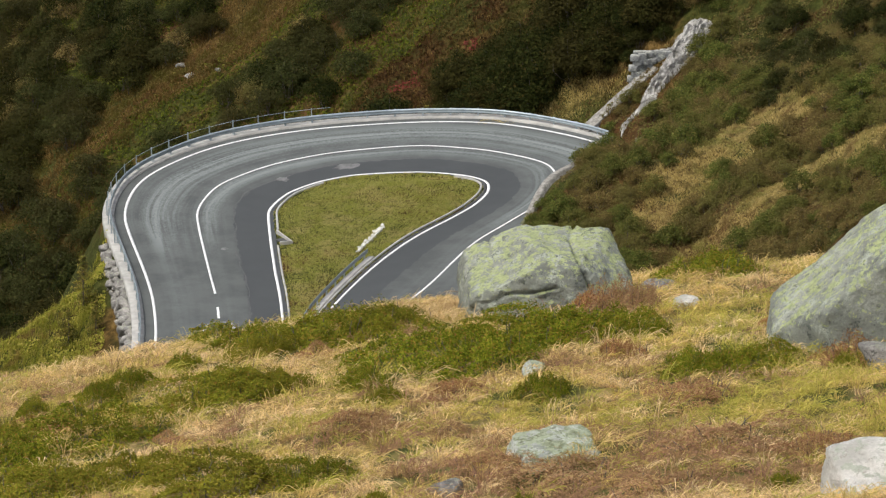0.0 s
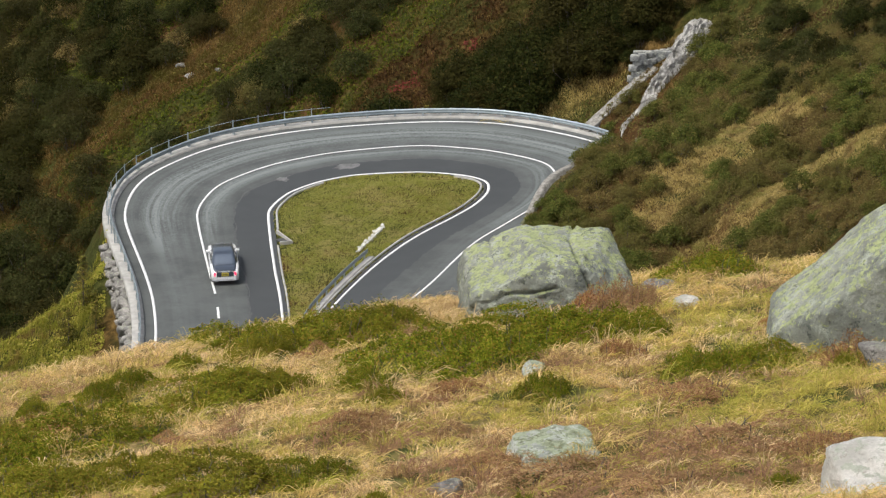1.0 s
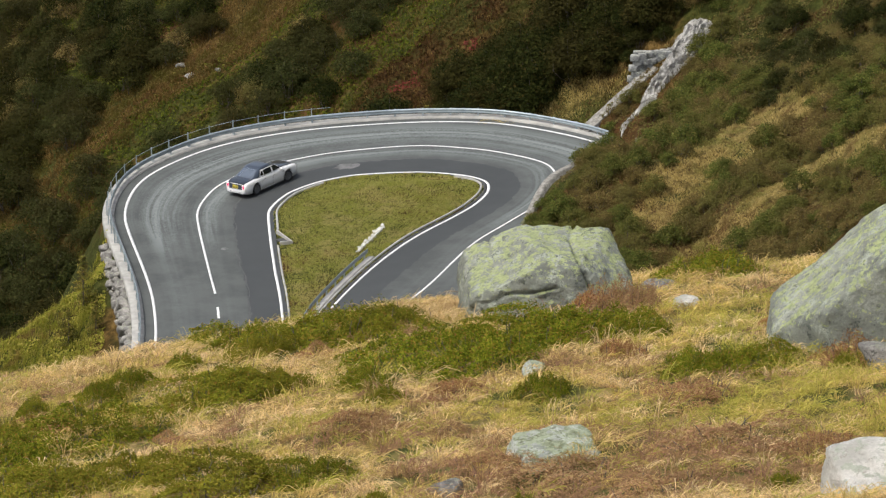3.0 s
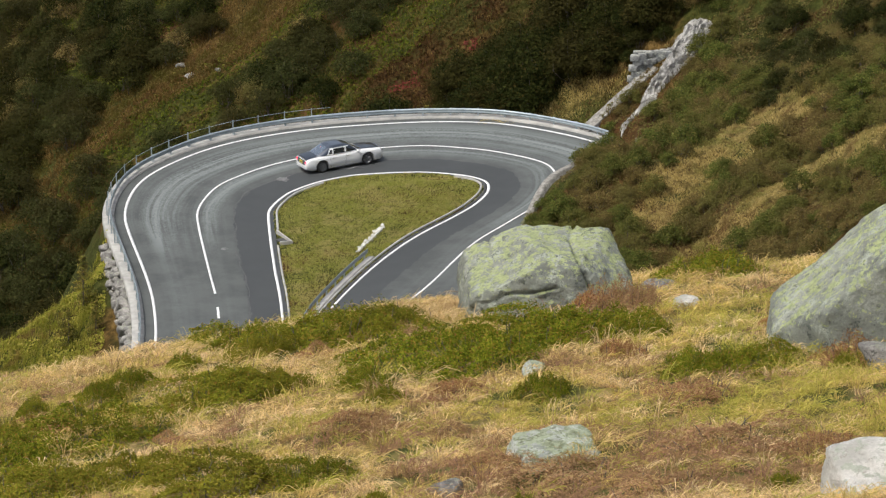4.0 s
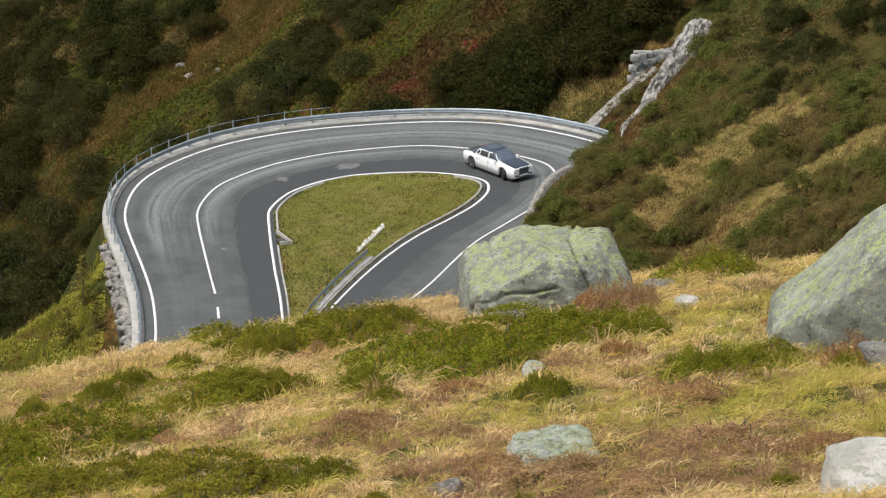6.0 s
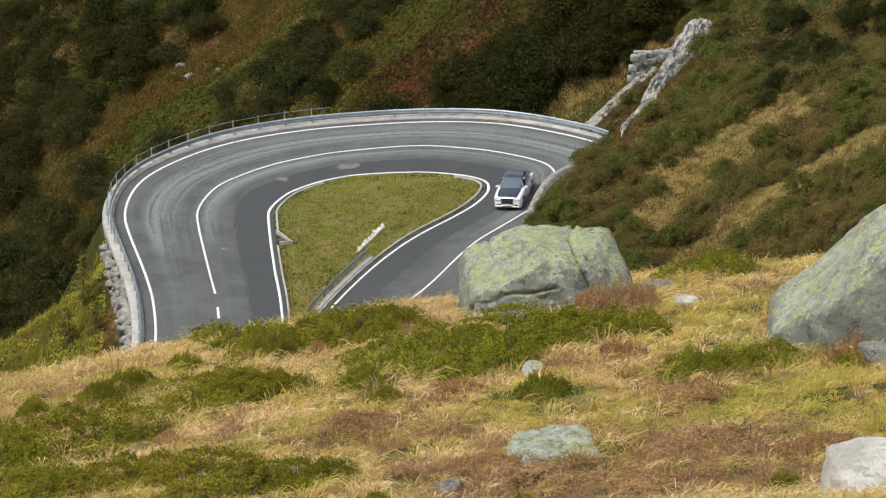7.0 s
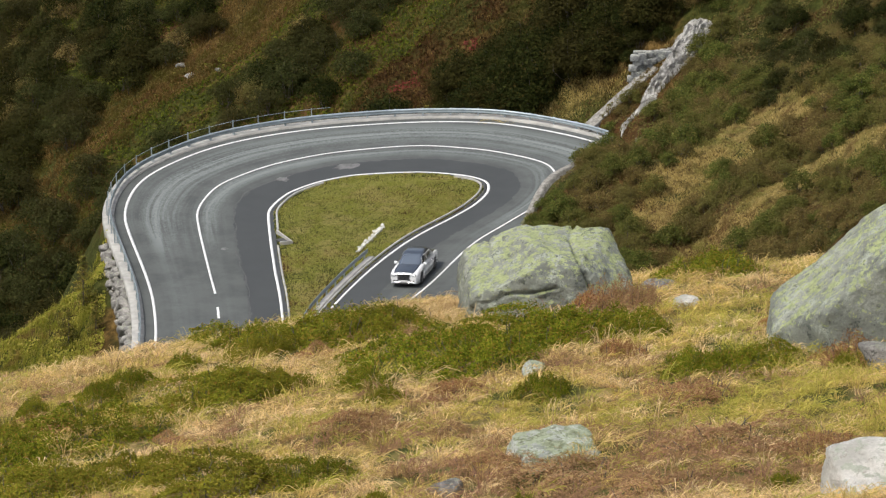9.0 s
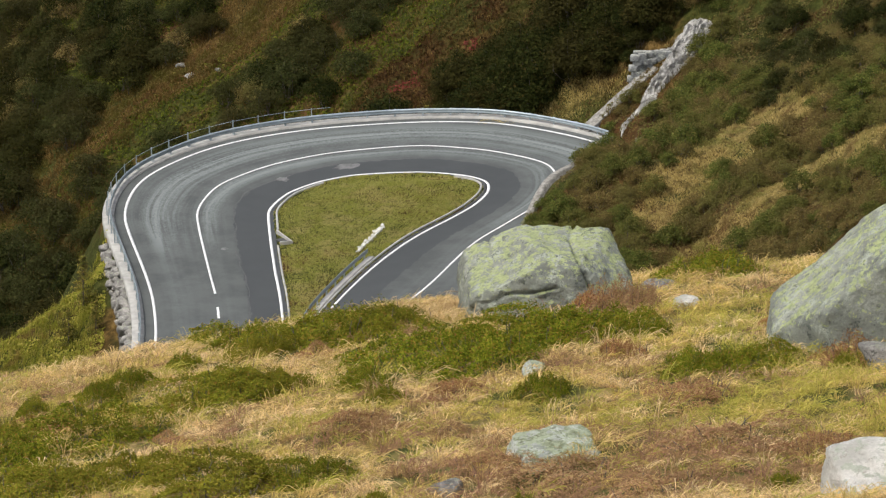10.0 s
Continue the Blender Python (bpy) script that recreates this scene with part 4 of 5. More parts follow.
    if q > 31.5 or x < 1.2:
        return 0.04
    return 0.98 if y > 27.1 else 0.0


def right_scrub(x, y):
    if from_road(x, y) < 1.5 or y > 21.5 or x < 3 or (x < 8.4 and -3.4 < y < 3.2) or (x < 7 and -9 < y < 3):
        return 0.0
    if 8.2 < x < 13.8 and y > 15.5:
        return 0.25 if y < 18 else 0.0
    if near_line(x, y, RIDGE) < 1.15 or math.hypot(x - 23.2, y - 19.8) < 2.4:
        return 0.02
    if min(near_line(x, y, GRASS_A), near_line(x, y, OPEN_A)) < 1.35 or min(near_line(x, y, GRASS_B), near_line(x, y, OPEN_B)) < 1.25:
        return 0.03
    return 0.95


def plant(kinds, spots, lo, hi, sink=0.12):
    """Sets copies of the kinds on the ground at the spots."""
    if not spots:
        return
    zs = land([s[0] for s in spots], [s[1] for s in spots])
    for k, ((x, y, turn, u), z) in enumerate(zip(spots, zs)):
        src = kinds[int(u * 997) % len(kinds)]
        size = lo + (hi - lo) * ((u * 31.7) % 1.0)
        ob = copy_thing(src, pose(x, y, float(z) - sink, (u * 77 % 1 - 0.5) * 16, (u * 53 % 1 - 0.5) * 16, turn))
        ob.scale = (size, size, size * (0.85 + 0.3 * ((u * 17.3) % 1.0)))


def remove(kinds):
    """Takes the pattern plants away once their copies stand."""
    for ob in kinds:
        for o in (*ob.children_recursive, ob):
            bpy.data.objects.remove(o)


green_kinds = [bush("alder_bush", "dense rounded olive-green alder bush on the slope", alder_leaf, 2.3, 1.5, 11 + k, 3300, 0.085, 40 + k, "alder scrub") for k in range(4)]
brown_kinds = [bush("willow_bush", "brownish autumn willow bush with loose thin shoots on the slope", brown_leaf, 1.9, 1.4, 10, 3000, 0.072, 50 + k, "autumn scrub", 12, 0.35) for k in range(3)]
grey_kinds = [bush("sallow_bush", "rounded grey-green sallow bush on the hillside", grey_leaf, 2.5, 1.6, 12 + k, 3400, 0.085, 65 + k, "grey sallow scrub") for k in range(3)]
dark_kinds = [bush("forest_bush", "tall dark green bush, the thicket's shade put into its leaf colour", forest_leaf, 3.4, 1.9, 14, 3600, 0.11, 60 + k, "dark thicket") for k in range(3)]

far = scatter(-34, 30, 22, 82, 1.85, 71, far_scrub)
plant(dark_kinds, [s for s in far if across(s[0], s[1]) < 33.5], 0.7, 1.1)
# dark kinds mixed in here put the slope's dim upper-left corner into leaf colour
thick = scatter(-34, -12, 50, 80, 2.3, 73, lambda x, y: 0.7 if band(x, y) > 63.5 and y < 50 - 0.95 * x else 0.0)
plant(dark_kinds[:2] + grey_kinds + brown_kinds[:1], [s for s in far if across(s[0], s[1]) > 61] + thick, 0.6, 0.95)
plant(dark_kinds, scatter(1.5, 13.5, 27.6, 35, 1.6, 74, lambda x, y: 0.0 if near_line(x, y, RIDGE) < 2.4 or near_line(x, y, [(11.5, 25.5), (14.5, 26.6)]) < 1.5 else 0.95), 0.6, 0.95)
plant(grey_kinds + grey_kinds[:2] + dark_kinds[:1] + brown_kinds[:1], [s for s in far if 33.5 <= across(s[0], s[1]) <= 61], 0.65, 1.15)
right = scatter(3, 29, -24, 22, 1.45, 72, right_scrub)
plant(green_kinds[:2] + brown_kinds, [s for s in right if s[1] < 8.5], 0.42, 0.78)
plant(dark_kinds[:1] + grey_kinds[:2] + brown_kinds[:2], [s for s in right if s[1] >= 8.5 and s[0] > 20] + scatter(20.5, 30, 7, 24, 1.4, 78, lambda x, y: 0.0 if math.hypot(x - 23.2, y - 19.8) < 2.6 else 0.8), 0.4, 0.6)
plant(green_kinds[:2] + brown_kinds, [s for s in right if s[1] >= 8.5 and s[0] <= 20], 0.42, 0.7)
plant(green_kinds[:3] + brown_kinds[:1], [(8.5, 2.6, 20, 0.31), (9.2, 3.4, 80, 0.62), (8.7, 1.0, 150, 0.13), (9.6, 1.6, 40, 0.77), (10.1, 3.0, 10, 0.45), (9.3, 0.1, 300, 0.55), (10.4, 4.8, 70, 0.19), (9.6, 5.2, 33, 0.84)], 0.5, 0.65)
plant(green_kinds[:2] + brown_kinds[:1], [(5.3, -4.1, 70, 0.22), (5.9, -4.3, 15, 0.53), (4.9, -5.0, 200, 0.38), (6.5, -4.3, 120, 0.91), (5.6, -5.4, 33, 0.71), (6.3, -5.6, 250, 0.07), (7.1, -3.5, 99, 0.83), (7.9, -2.6, 180, 0.44),
                                          (4.4, -6.2, 10, 0.27), (7.2, -4.9, 61, 0.66), (5.0, -6.8, 140, 0.59), (8.2, -1.5, 220, 0.35), (8.0, -3.4, 160, 0.12)], 0.34, 0.5)
plant(green_kinds[:3] + brown_kinds[:2], scatter(12.9, 18.6, 17.6, 25.5, 1.15, 75, lambda x, y: 0.0 if near_line(x, y, RIDGE) < 1.25 or y > x * 0.95 + 9.6 else 0.85), 0.45, 0.75)
plant(green_kinds[:2] + brown_kinds[:1], [(15.5, 28.3, 30, 0.15), (16.4, 28.0, 80, 0.4), (17.2, 27.6, 10, 0.72), (17.6, 26.4, 140, 0.9), (11.3, 21.9, 60, 0.33), (11.9, 22.5, 60, 0.63), (12.6, 23.3, 20, 0.21), (10.6, 21.2, 90, 0.48)], 0.3, 0.5)
# bushes that lean over the retaining wall towards the road
verge_line = offset(1, 1.15)
verge_line = even(verge_line[(verge_line[:, 0] > 2) & (np.arange(len(verge_line)) > FAR_RIGHT)], 0.62)
plant(green_kinds[:2] + brown_kinds[:1], [(x + 0.2 * math.sin(k * 2.1), y, k * 71 % 360, k * 0.381 % 1) for k, (x, y) in enumerate(verge_line) if -9 < y < -2.3], 0.34, 0.5)
verge_line = offset(1, 2.3)
verge_line = even(verge_line[(verge_line[:, 0] > 2) & (np.arange(len(verge_line)) > FAR_RIGHT)], 0.8)
plant(green_kinds[:3] + brown_kinds[:1], [(x, y + 0.2 * math.sin(k * 1.7), k * 53 % 360, k * 0.613 % 1) for k, (x, y) in enumerate(verge_line) if -7 < y < -2.6], 0.38, 0.55)
plant(green_kinds[:2] + brown_kinds[:1], [(8.2, 8.6, 20, 0.3), (8.9, 9.8, 80, 0.6), (9.6, 11.0, 140, 0.1), (9.9, 12.6, 200, 0.8), (10.3, 14.0, 260, 0.45), (9.2, 7.6, 50, 0.7)], 0.36, 0.5)
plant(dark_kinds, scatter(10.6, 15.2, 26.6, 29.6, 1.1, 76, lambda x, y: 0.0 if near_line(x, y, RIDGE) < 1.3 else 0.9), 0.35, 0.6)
remove(green_kinds + brown_kinds + dark_kinds + grey_kinds)


# ---- low shrubs and grass in the foreground ----
def mound(name, label, mat, width, height, leaves, leaf, seed, group):
    """A low lumpy cushion of small leaves on thin twigs."""
    rng = np.random.RandomState(seed)
    ob = thing(name, label, name.replace("_", " "), None, group)
    a, r = rng.uniform(0, 6.283, leaves), np.sqrt(rng.uniform(0, 1, leaves))
    edge = 1 + 0.22 * np.sin(a * 3 + seed) + 0.14 * np.sin(a * 5 + 2 * seed) + 0.10 * np.sin(a * 11)
    x, y = r * np.cos(a) * edge * width / 2, r * np.sin(a) * edge * width / 2
    top = height * np.clip(1 - r ** 2.4, 0, 1) * (0.72 + 0.32 * np.sin(x * 8 + seed) * np.cos(y * 7) + 0.28 * np.sin(x * 19 + 3 * np.sin(y * 5)) * np.sin(y * 17 + seed)) + 0.03
    z = top * rng.uniform(0.55, 1.12, leaves)
    nr = np.column_stack([x / width, y / width, np.full(leaves, 0.55)]) + rng.normal(size=(leaves, 3)) * 0.5
    leaf_sheet("foliage", np.column_stack([x, y, z]), nr, leaf * rng.uniform(0.6, 1.3, leaves), mat, rng, ob, 2.2, None, True)
    bm = bmesh.new()
    for k in range(26):
        a, r = rng.uniform(0, 6.283), width * 0.42 * math.sqrt(rng.uniform())
        foot = (r * math.cos(a), r * math.sin(a), -0.03)
        branch(bm, foot, (foot[0] * 1.12 + rng.normal() * 0.05, foot[1] * 1.12 + rng.normal() * 0.05, height * rng.uniform(0.7, 1.15) * (1 - 0.6 * (r / width * 2) ** 2)), 0.008, 0.003, 0.02, rng, 4, 3)
    tagged(part("brushwood", bm, bark, ob), "thin brown twigs under the leaves", kind="stuff")
    return ob


GREEN_SPOTS = [(-2.9, -273.2, 1.2), (-3.4, -275.7, 1.4), (-3.1, -271.4, 2.0), (-1.75, -272.0, 2.5), (-0.99, -272.3, 1.8), (-3.33, -277.2, 2.3), (-5.53, -279.0, 2.6), (-3.0, -285.3, 2.8), (-5.97, -282.3, 2.3),
               (-0.41, -275.7, 2.3), (0.69, -277.2, 2.0), (1.44, -275.7, 1.85), (2.01, -275.4, 2.1), (3.04, -275.0, 1.7), (3.96, -280.1, 1.15), (4.84, -280.3, 1.5),
               (-5.22, -274.1, 0.8), (-5.66, -274.8, 0.9), (-4.32, -273.2, 0.6), (4.73, -270.1, 1.7), (4.8, -291.0, 0.8), (-2.79, -277.0, 1.4), (-4.64, -282.8, 1.9),
               (-6.81, -274.5, 0.6), (6.3, -281.1, 0.7), (1.55, -281.2, 0.8), (-1.32, -277.4, 1.1), (-1.89, -285.5, 1.35), (3.46, -276.3, 0.8), (-6.6, -279.6, 1.6), (-7.2, -283.5, 2.0), (-6.2, -286.2, 2.2), (-4.4, -288.4, 2.2), (-1.0, -289.2, 1.2), (-7.0, -277.0, 1.2), (1.1, -290.2, 0.7), (-0.9, -279.4, 0.8)]
RUST_SPOTS = [(-4.2, -280.2, 0.9), (-6.4, -276.6, 1.1), (-1.2, -281.5, 1.3), (2.9, -278.2, 0.9), (-3.9, -288.0, 1.0), (0.2, -283.4, 0.9), (5.6, -277.0, 0.7), (3.2, -290.6, 1.6), (2.95, -273.9, 1.3), (2.45, -273.6, 0.9), (6.47, -280.6, 1.3), (3.93, -283.2, 1.4), (-0.37, -273.5, 0.85), (2.18, -288.1, 2.3), (0.72, -286.8, 1.3),
              (4.26, -287.4, 2.0), (-2.11, -273.9, 1.0), (5.62, -288.1, 1.2), (0.32, -279.9, 1.1)]
rose_kinds = [mound("alpine_rose", "low green alpine rose cushion among dry grass", rose_leaf, 2.0, 0.40, 18000, 0.018, 80 + k, "alpine rose cushions") for k in range(4)]
rust_kinds = [mound("bilberry_shrub", "low reddish-brown bilberry and heather cushion", rust_leaf, 1.3, 0.34, 9000, 0.015, 90 + k, "autumn heath cushions") for k in range(3)]


def lay(kinds, spots, width, tall):
    zs = land([s[0] for s in spots], [s[1] for s in spots])
    for k, ((x, y, w), z) in enumerate(zip(spots, zs)):
        ob = copy_thing(kinds[k % len(kinds)], pose(x, y, float(z) - 0.04, 9, 0, k * 67 % 360))
        ob.scale = (w / width * 1.12, w / width * 1.12, tall * (0.75 + 0.35 * min(w / width, 1.2)))


lay(rose_kinds, GREEN_SPOTS, 2.0, 1.0)
lay(rust_kinds, [r for r in RUST_SPOTS if r[0] > 2.4 and -281 < r[1] < -273], 1.3, 1.2)
lay(rust_kinds, [(2.55, -273.7, 0.9), (2.95, -273.4, 1.1), (3.3, -273.8, 0.8)], 1.3, 1.7)
lay(rust_kinds, [r for r in RUST_SPOTS if not (r[0] > 2.4 and -281 < r[1] < -273)], 1.3, 0.72)
remove(rose_kinds + rust_kinds)


def grass_material(name, stops, tints):
    m, n, l, b = material(name, 0.75)
    geo = n.new("ShaderNodeNewGeometry")
    col = ramp(n, l, geo.outputs["Random Per Island"], stops)
    for scale, lo, hi, c in tints:
        col = mix(n, l, ramp(n, l, link_noise(n, l, scale, 4), [(lo, grey(0)), (hi, grey(0.75))]), col, c)
    l.new(col, b.inputs["Base Color"])
    b.inputs["Specular IOR Level"].default_value = 0.10
    see_through(n, l, b, col, 0.4)
    return m


def blades(name, label, foot, length, width, lean, mat, seed):
    """Grass: each blade a bent tapering strip, all in one mesh."""
    rng = np.random.RandomState(seed)
    n, tall, foot = len(foot), foot[:, 3], foot[:, :3]
    a = rng.uniform(0, 6.283, n)
    out = np.column_stack([np.cos(a), np.sin(a), np.zeros(n)])
    side = np.column_stack([-np.sin(a), np.cos(a), np.zeros(n)])
    flat = rng.uniform(0, 1, n) < 0.5
    side[flat] = np.array([1.0, 0.15, 0.0])
    w = (width * rng.uniform(0.6, 1.3, n))[:, None]
    h = (length * tall * rng.uniform(0.6, 1.15, n))[:, None]
    bend = out * rng.uniform(0.1, 0.95, n)[:, None] + np.asarray(lean)[None, :] * rng.uniform(0.4, 1.2, n)[:, None]
    up = np.array([0, 0, 1.0])
    p1 = foot + h * (0.55 * up + 0.25 * bend)
    p2 = foot + h * (rng.uniform(0.35, 0.85, n)[:, None] * up + 0.95 * bend)
    v = np.stack([foot - side * w / 2, foot + side * w / 2, p1 + side * w * 0.42, p1 - side * w * 0.42, p2 + side * w * 0.08, p2 - side * w * 0.08], axis=1).reshape(-1, 3)
    i = np.arange(n)[:, None] * 6
    f = np.concatenate([i + np.array([0, 1, 2, 3]), i + np.array([3, 2, 4, 5])])
    ob = mesh_object(name, v, f, mat, False)
    return tagged(ob, label, "grass", kind="stuff")


def tufts(x0, x1, y0, y1, count, per, spread, seed, keep):
    """Feet of grass blades in tufts, on the ground."""
    rng = np.random.RandomState(seed)
    x, y = rng.uniform(x0, x1, count), rng.uniform(y0, y1, count)
    ok = keep(x, y, rng.uniform(0, 1, count))
    x, y = x[ok], y[ok]
    x = np.repeat(x, per) + rng.normal(size=len(x) * per) * spread
    y = np.repeat(y, per) + rng.normal(size=len(y) * per) * spread
    tall = np.repeat(np.clip(rng.lognormal(0, 0.38, len(x) // per), 0.4, 2.0), per)
    return np.column_stack([x, y, land(x, y) - 0.02, tall])


def clear_of_shrubs(x, y, u):
    ok = np.ones(len(x), bool)
    for sx, sy, w in GREEN_SPOTS:
        ok &= (np.hypot(x - sx, y - sy) > w * 0.50) | (u < 0.06)
    for sx, sy, w in RUST_SPOTS:
        ok &= (np.hypot(x - sx, y - sy) > w * 0.42) | (u < 0.45)
    return ok & (np.abs(x) < 1.2 + (y + 378) * 0.0715)


def tussock_material():
    """Dry grass: each tussock its own hue from straw to yellow-green and rust, each blade its own shade."""
    m, n, l, b = material("dry_grass", 0.75)
    hue = n.new("ShaderNodeAttribute")
    hue.attribute_name = "hue"
    col = ramp(n, l, hue.outputs["Fac"], [(0.0, (0.92, 0.70, 0.40)), (0.22, (0.76, 0.55, 0.235)), (0.45, (0.68, 0.53, 0.15)), (0.68, (0.47, 0.455, 0.085)), (0.80, (0.40, 0.26, 0.115)), (1.0, (0.39, 0.22, 0.15))])
    geo = n.new("ShaderNodeNewGeometry")
    shade = ramp(n, l, geo.outputs["Random Per Island"], [(0.0, grey(0.62)), (0.6, grey(0.95)), (1.0, grey(1.2))])
    mul = n.new("ShaderNodeMix")
    mul.data_type, mul.blend_type = "RGBA", "MULTIPLY"
    mul.inputs[0].default_value = 1.0
    l.new(col, mul.inputs[6])
    l.new(shade, mul.inputs[7])
    l.new(mul.outputs[2], b.inputs["Base Color"])
    b.inputs["Specular IOR Level"].default_value = 0.10
    see_through(n, l, b, mul.outputs[2], 0.4)
    return m


YELLOW_SPOTS = [(4.2, -276.6, 1.3), (4.9, -283.0, 1.6), (3.2, -284.5, 1.3), (5.8, -284.8, 1.5), (1.9, -282.7, 1.2), (6.2, -287.0, 1.2), (4.0, -274.6, 0.8), (-6.6, -275.6, 1.2), (-5.0, -276.2, 1.0), (0.9, -281.6, 0.9)]
BROWN_SPOTS = [(3.9, -281.1, 0.9), (2.5, -286.7, 1.5), (0.5, -287.0, 1.4), (1.0, -289.2, 1.6), (4.2, -288.3, 1.3), (3.2, -290.4, 2.0), (-0.6, -272.5, 0.5), (-1.2, -282.6, 1.1), (-6.6, -272.6, 1.0), (0.3, -279.6, 0.8), (5.6, -290.5, 1.2), (1.6, -278.2, 0.7)]


def tussocks(name, label, count, per, radius, length, width, mat, seed):
    """Wind-combed tussocks: blades spring from a tuft, arch outward and hang over to the lee side."""
    rng = np.random.RandomState(seed)
    cx, cy = rng.uniform(-9.2, 9.2, count), rng.uniform(-297, -266, count)
    ok = clear_of_shrubs(cx, cy, rng.uniform(0, 1, count))
    cx, cy = cx[ok], cy[ok]
    c = len(cx)
    hue = np.clip(rng.normal(0.18, 0.15, c) + 0.16 * bumps(cx, cy, 5, 31), 0, 0.5)
    odd = rng.uniform(0, 1, c)
    hue = np.where(odd < 0.20, rng.normal(0.66, 0.06, c), np.where(odd > 0.86, rng.normal(0.9, 0.08, c), hue))
    for spots, mid in ((YELLOW_SPOTS, 0.60), (BROWN_SPOTS, 0.90)):
        for sx, sy, r in spots:
            hit = rng.uniform(0, 1, c) < 0.66 * np.exp(-(np.hypot(cx - sx, (cy - sy) * 0.8) / r) ** 4)
            hue[hit] = np.clip(rng.normal(mid, 0.09, hit.sum()), 0, 1)
    big = np.clip(rng.lognormal(0, 0.42, c), 0.45, 2.1)
    n = c * per
    cx, cy, hue, big = (np.repeat(v, per) for v in (cx, cy, hue, big))
    a, r = rng.uniform(0, 6.283, n), np.sqrt(rng.uniform(0, 1, n))
    out = np.column_stack([np.cos(a), np.sin(a), np.zeros(n)])
    x, y = cx + out[:, 0] * r * radius * big, cy + out[:, 1] * r * radius * big
    foot = np.column_stack([x, y, land(x, y) - 0.02])
    h = (length * big * rng.uniform(0.55, 1.15, n))[:, None]
    bend = out * (0.25 + 0.55 * r)[:, None] + np.array([0.42, -0.14, 0.0]) * rng.uniform(0.2, 1.4, n)[:, None] + rng.normal(size=(n, 3)) * np.array([0.30, 0.30, 0.0])
    side = np.cross(bend, np.array([0, 0, 1.0])) + rng.normal(size=(n, 3)) * 0.25
    side /= np.linalg.norm(side, axis=1)[:, None]
    flat = rng.uniform(0, 1, n) < 0.5
    side[flat] = np.array([0.2, 0.25, 0.95])
    w = (width * rng.uniform(0.6, 1.35, n))[:, None]
    up = np.array([0, 0, 1.0])
    drop = rng.uniform(0.25, 0.75, n)[:, None]
    p1, p2, p3 = foot + h * (0.50 * up + 0.18 * bend), foot + h * (0.72 * up + 0.55 * bend), foot + h * (drop * up + 1.0 * bend)
    v = np.stack([foot - side * w / 2, foot + side * w / 2, p1 + side * w * 0.45, p1 - side * w * 0.45, p2 + side * w * 0.35, p2 - side * w * 0.35, p3 + side * w * 0.06, p3 - side * w * 0.06], axis=1).reshape(-1, 3)
    i = np.arange(n)[:, None] * 8
    f = np.concatenate([i + np.array([0, 1, 2, 3]), i + np.array([3, 2, 4, 5]), i + np.array([5, 4, 6, 7])])
    ob = mesh_object(name, v, f, mat, False)
    at = ob.data.attributes.new("hue", "FLOAT", "POINT")
    at.data.foreach_set("value", np.repeat(hue, 8).astype(np.float32))
    return tagged(ob, label, "grass", kind="stuff")


dry_grass = tussock_material()
tussocks("meadow_grass", "wind-combed tussocks of straw, yellow-green and rust-brown mountain grass", 9600, 36, 0.12, 0.19, 0.0105, dry_grass, 101)
crest_grass = grass_material("crest_grass", [(0.0, (0.46, 0.32, 0.14)), (0.5, (0.62, 0.46, 0.22)), (1.0, (0.74, 0.58, 0.32))], [(1.5, 0.52, 0.6, (0.42, 0.25, 0.13))])
blades("meadow_grass", "tall dry straw-coloured grass on the crest of the meadow", tufts(-1.4, 0.45, -272.3, -270.2, 260, 34, 0.10, 105, lambda x, y, u: u < 1.25 - 0.8 * np.abs(x + 0.4)), 0.24, 0.008, (0.45, -0.1, 0), crest_grass, 106)

hill_grass = grass_material("hill_grass", [(0.0, (0.055, 0.038, 0.011)), (0.5, (0.12, 0.078, 0.021)), (1.0, (0.17, 0.118, 0.035))],
                            [(0.4, 0.48, 0.60, (0.11, 0.12, 0.03)), (0.3, 0.56, 0.66, (0.14, 0.065, 0.035))])


def hill_keep(x, y, u):
    d = np.sqrt(((x[:, None] - ROAD_CLEAR[None, :, 0]) ** 2 + (y[:, None] - ROAD_CLEAR[None, :, 1]) ** 2)).min(axis=1)
    return d > 7.2


straw_grass = grass_material("straw_grass", [(0.0, (0.42, 0.32, 0.11)), (0.5, (0.53, 0.415, 0.16)), (1.0, (0.62, 0.49, 0.21))], [(0.4, 0.48, 0.60, (0.25, 0.25, 0.065)), (0.7, 0.52, 0.62, (0.24, 0.15, 0.065)), (1.6, 0.55, 0.62, (0.19, 0.14, 0.055))])


def on_strip(x, y):
    a = np.minimum(near_many(x, y, GRASS_A), near_many(x, y, OPEN_A)) < 1.9 + 0.5 * bumps(x, y, 3, 41)
    b = np.minimum(near_many(x, y, GRASS_B), near_many(x, y, OPEN_B)) < 1.8 + 0.5 * bumps(x, y, 3, 42)
    return a | b


def strip_keep(x, y, u):
    return on_strip(x, y) & hill_keep(x, y, u) | (y > 24.3) & (y < 27.6) & (x > 2) & (x < 11.5)


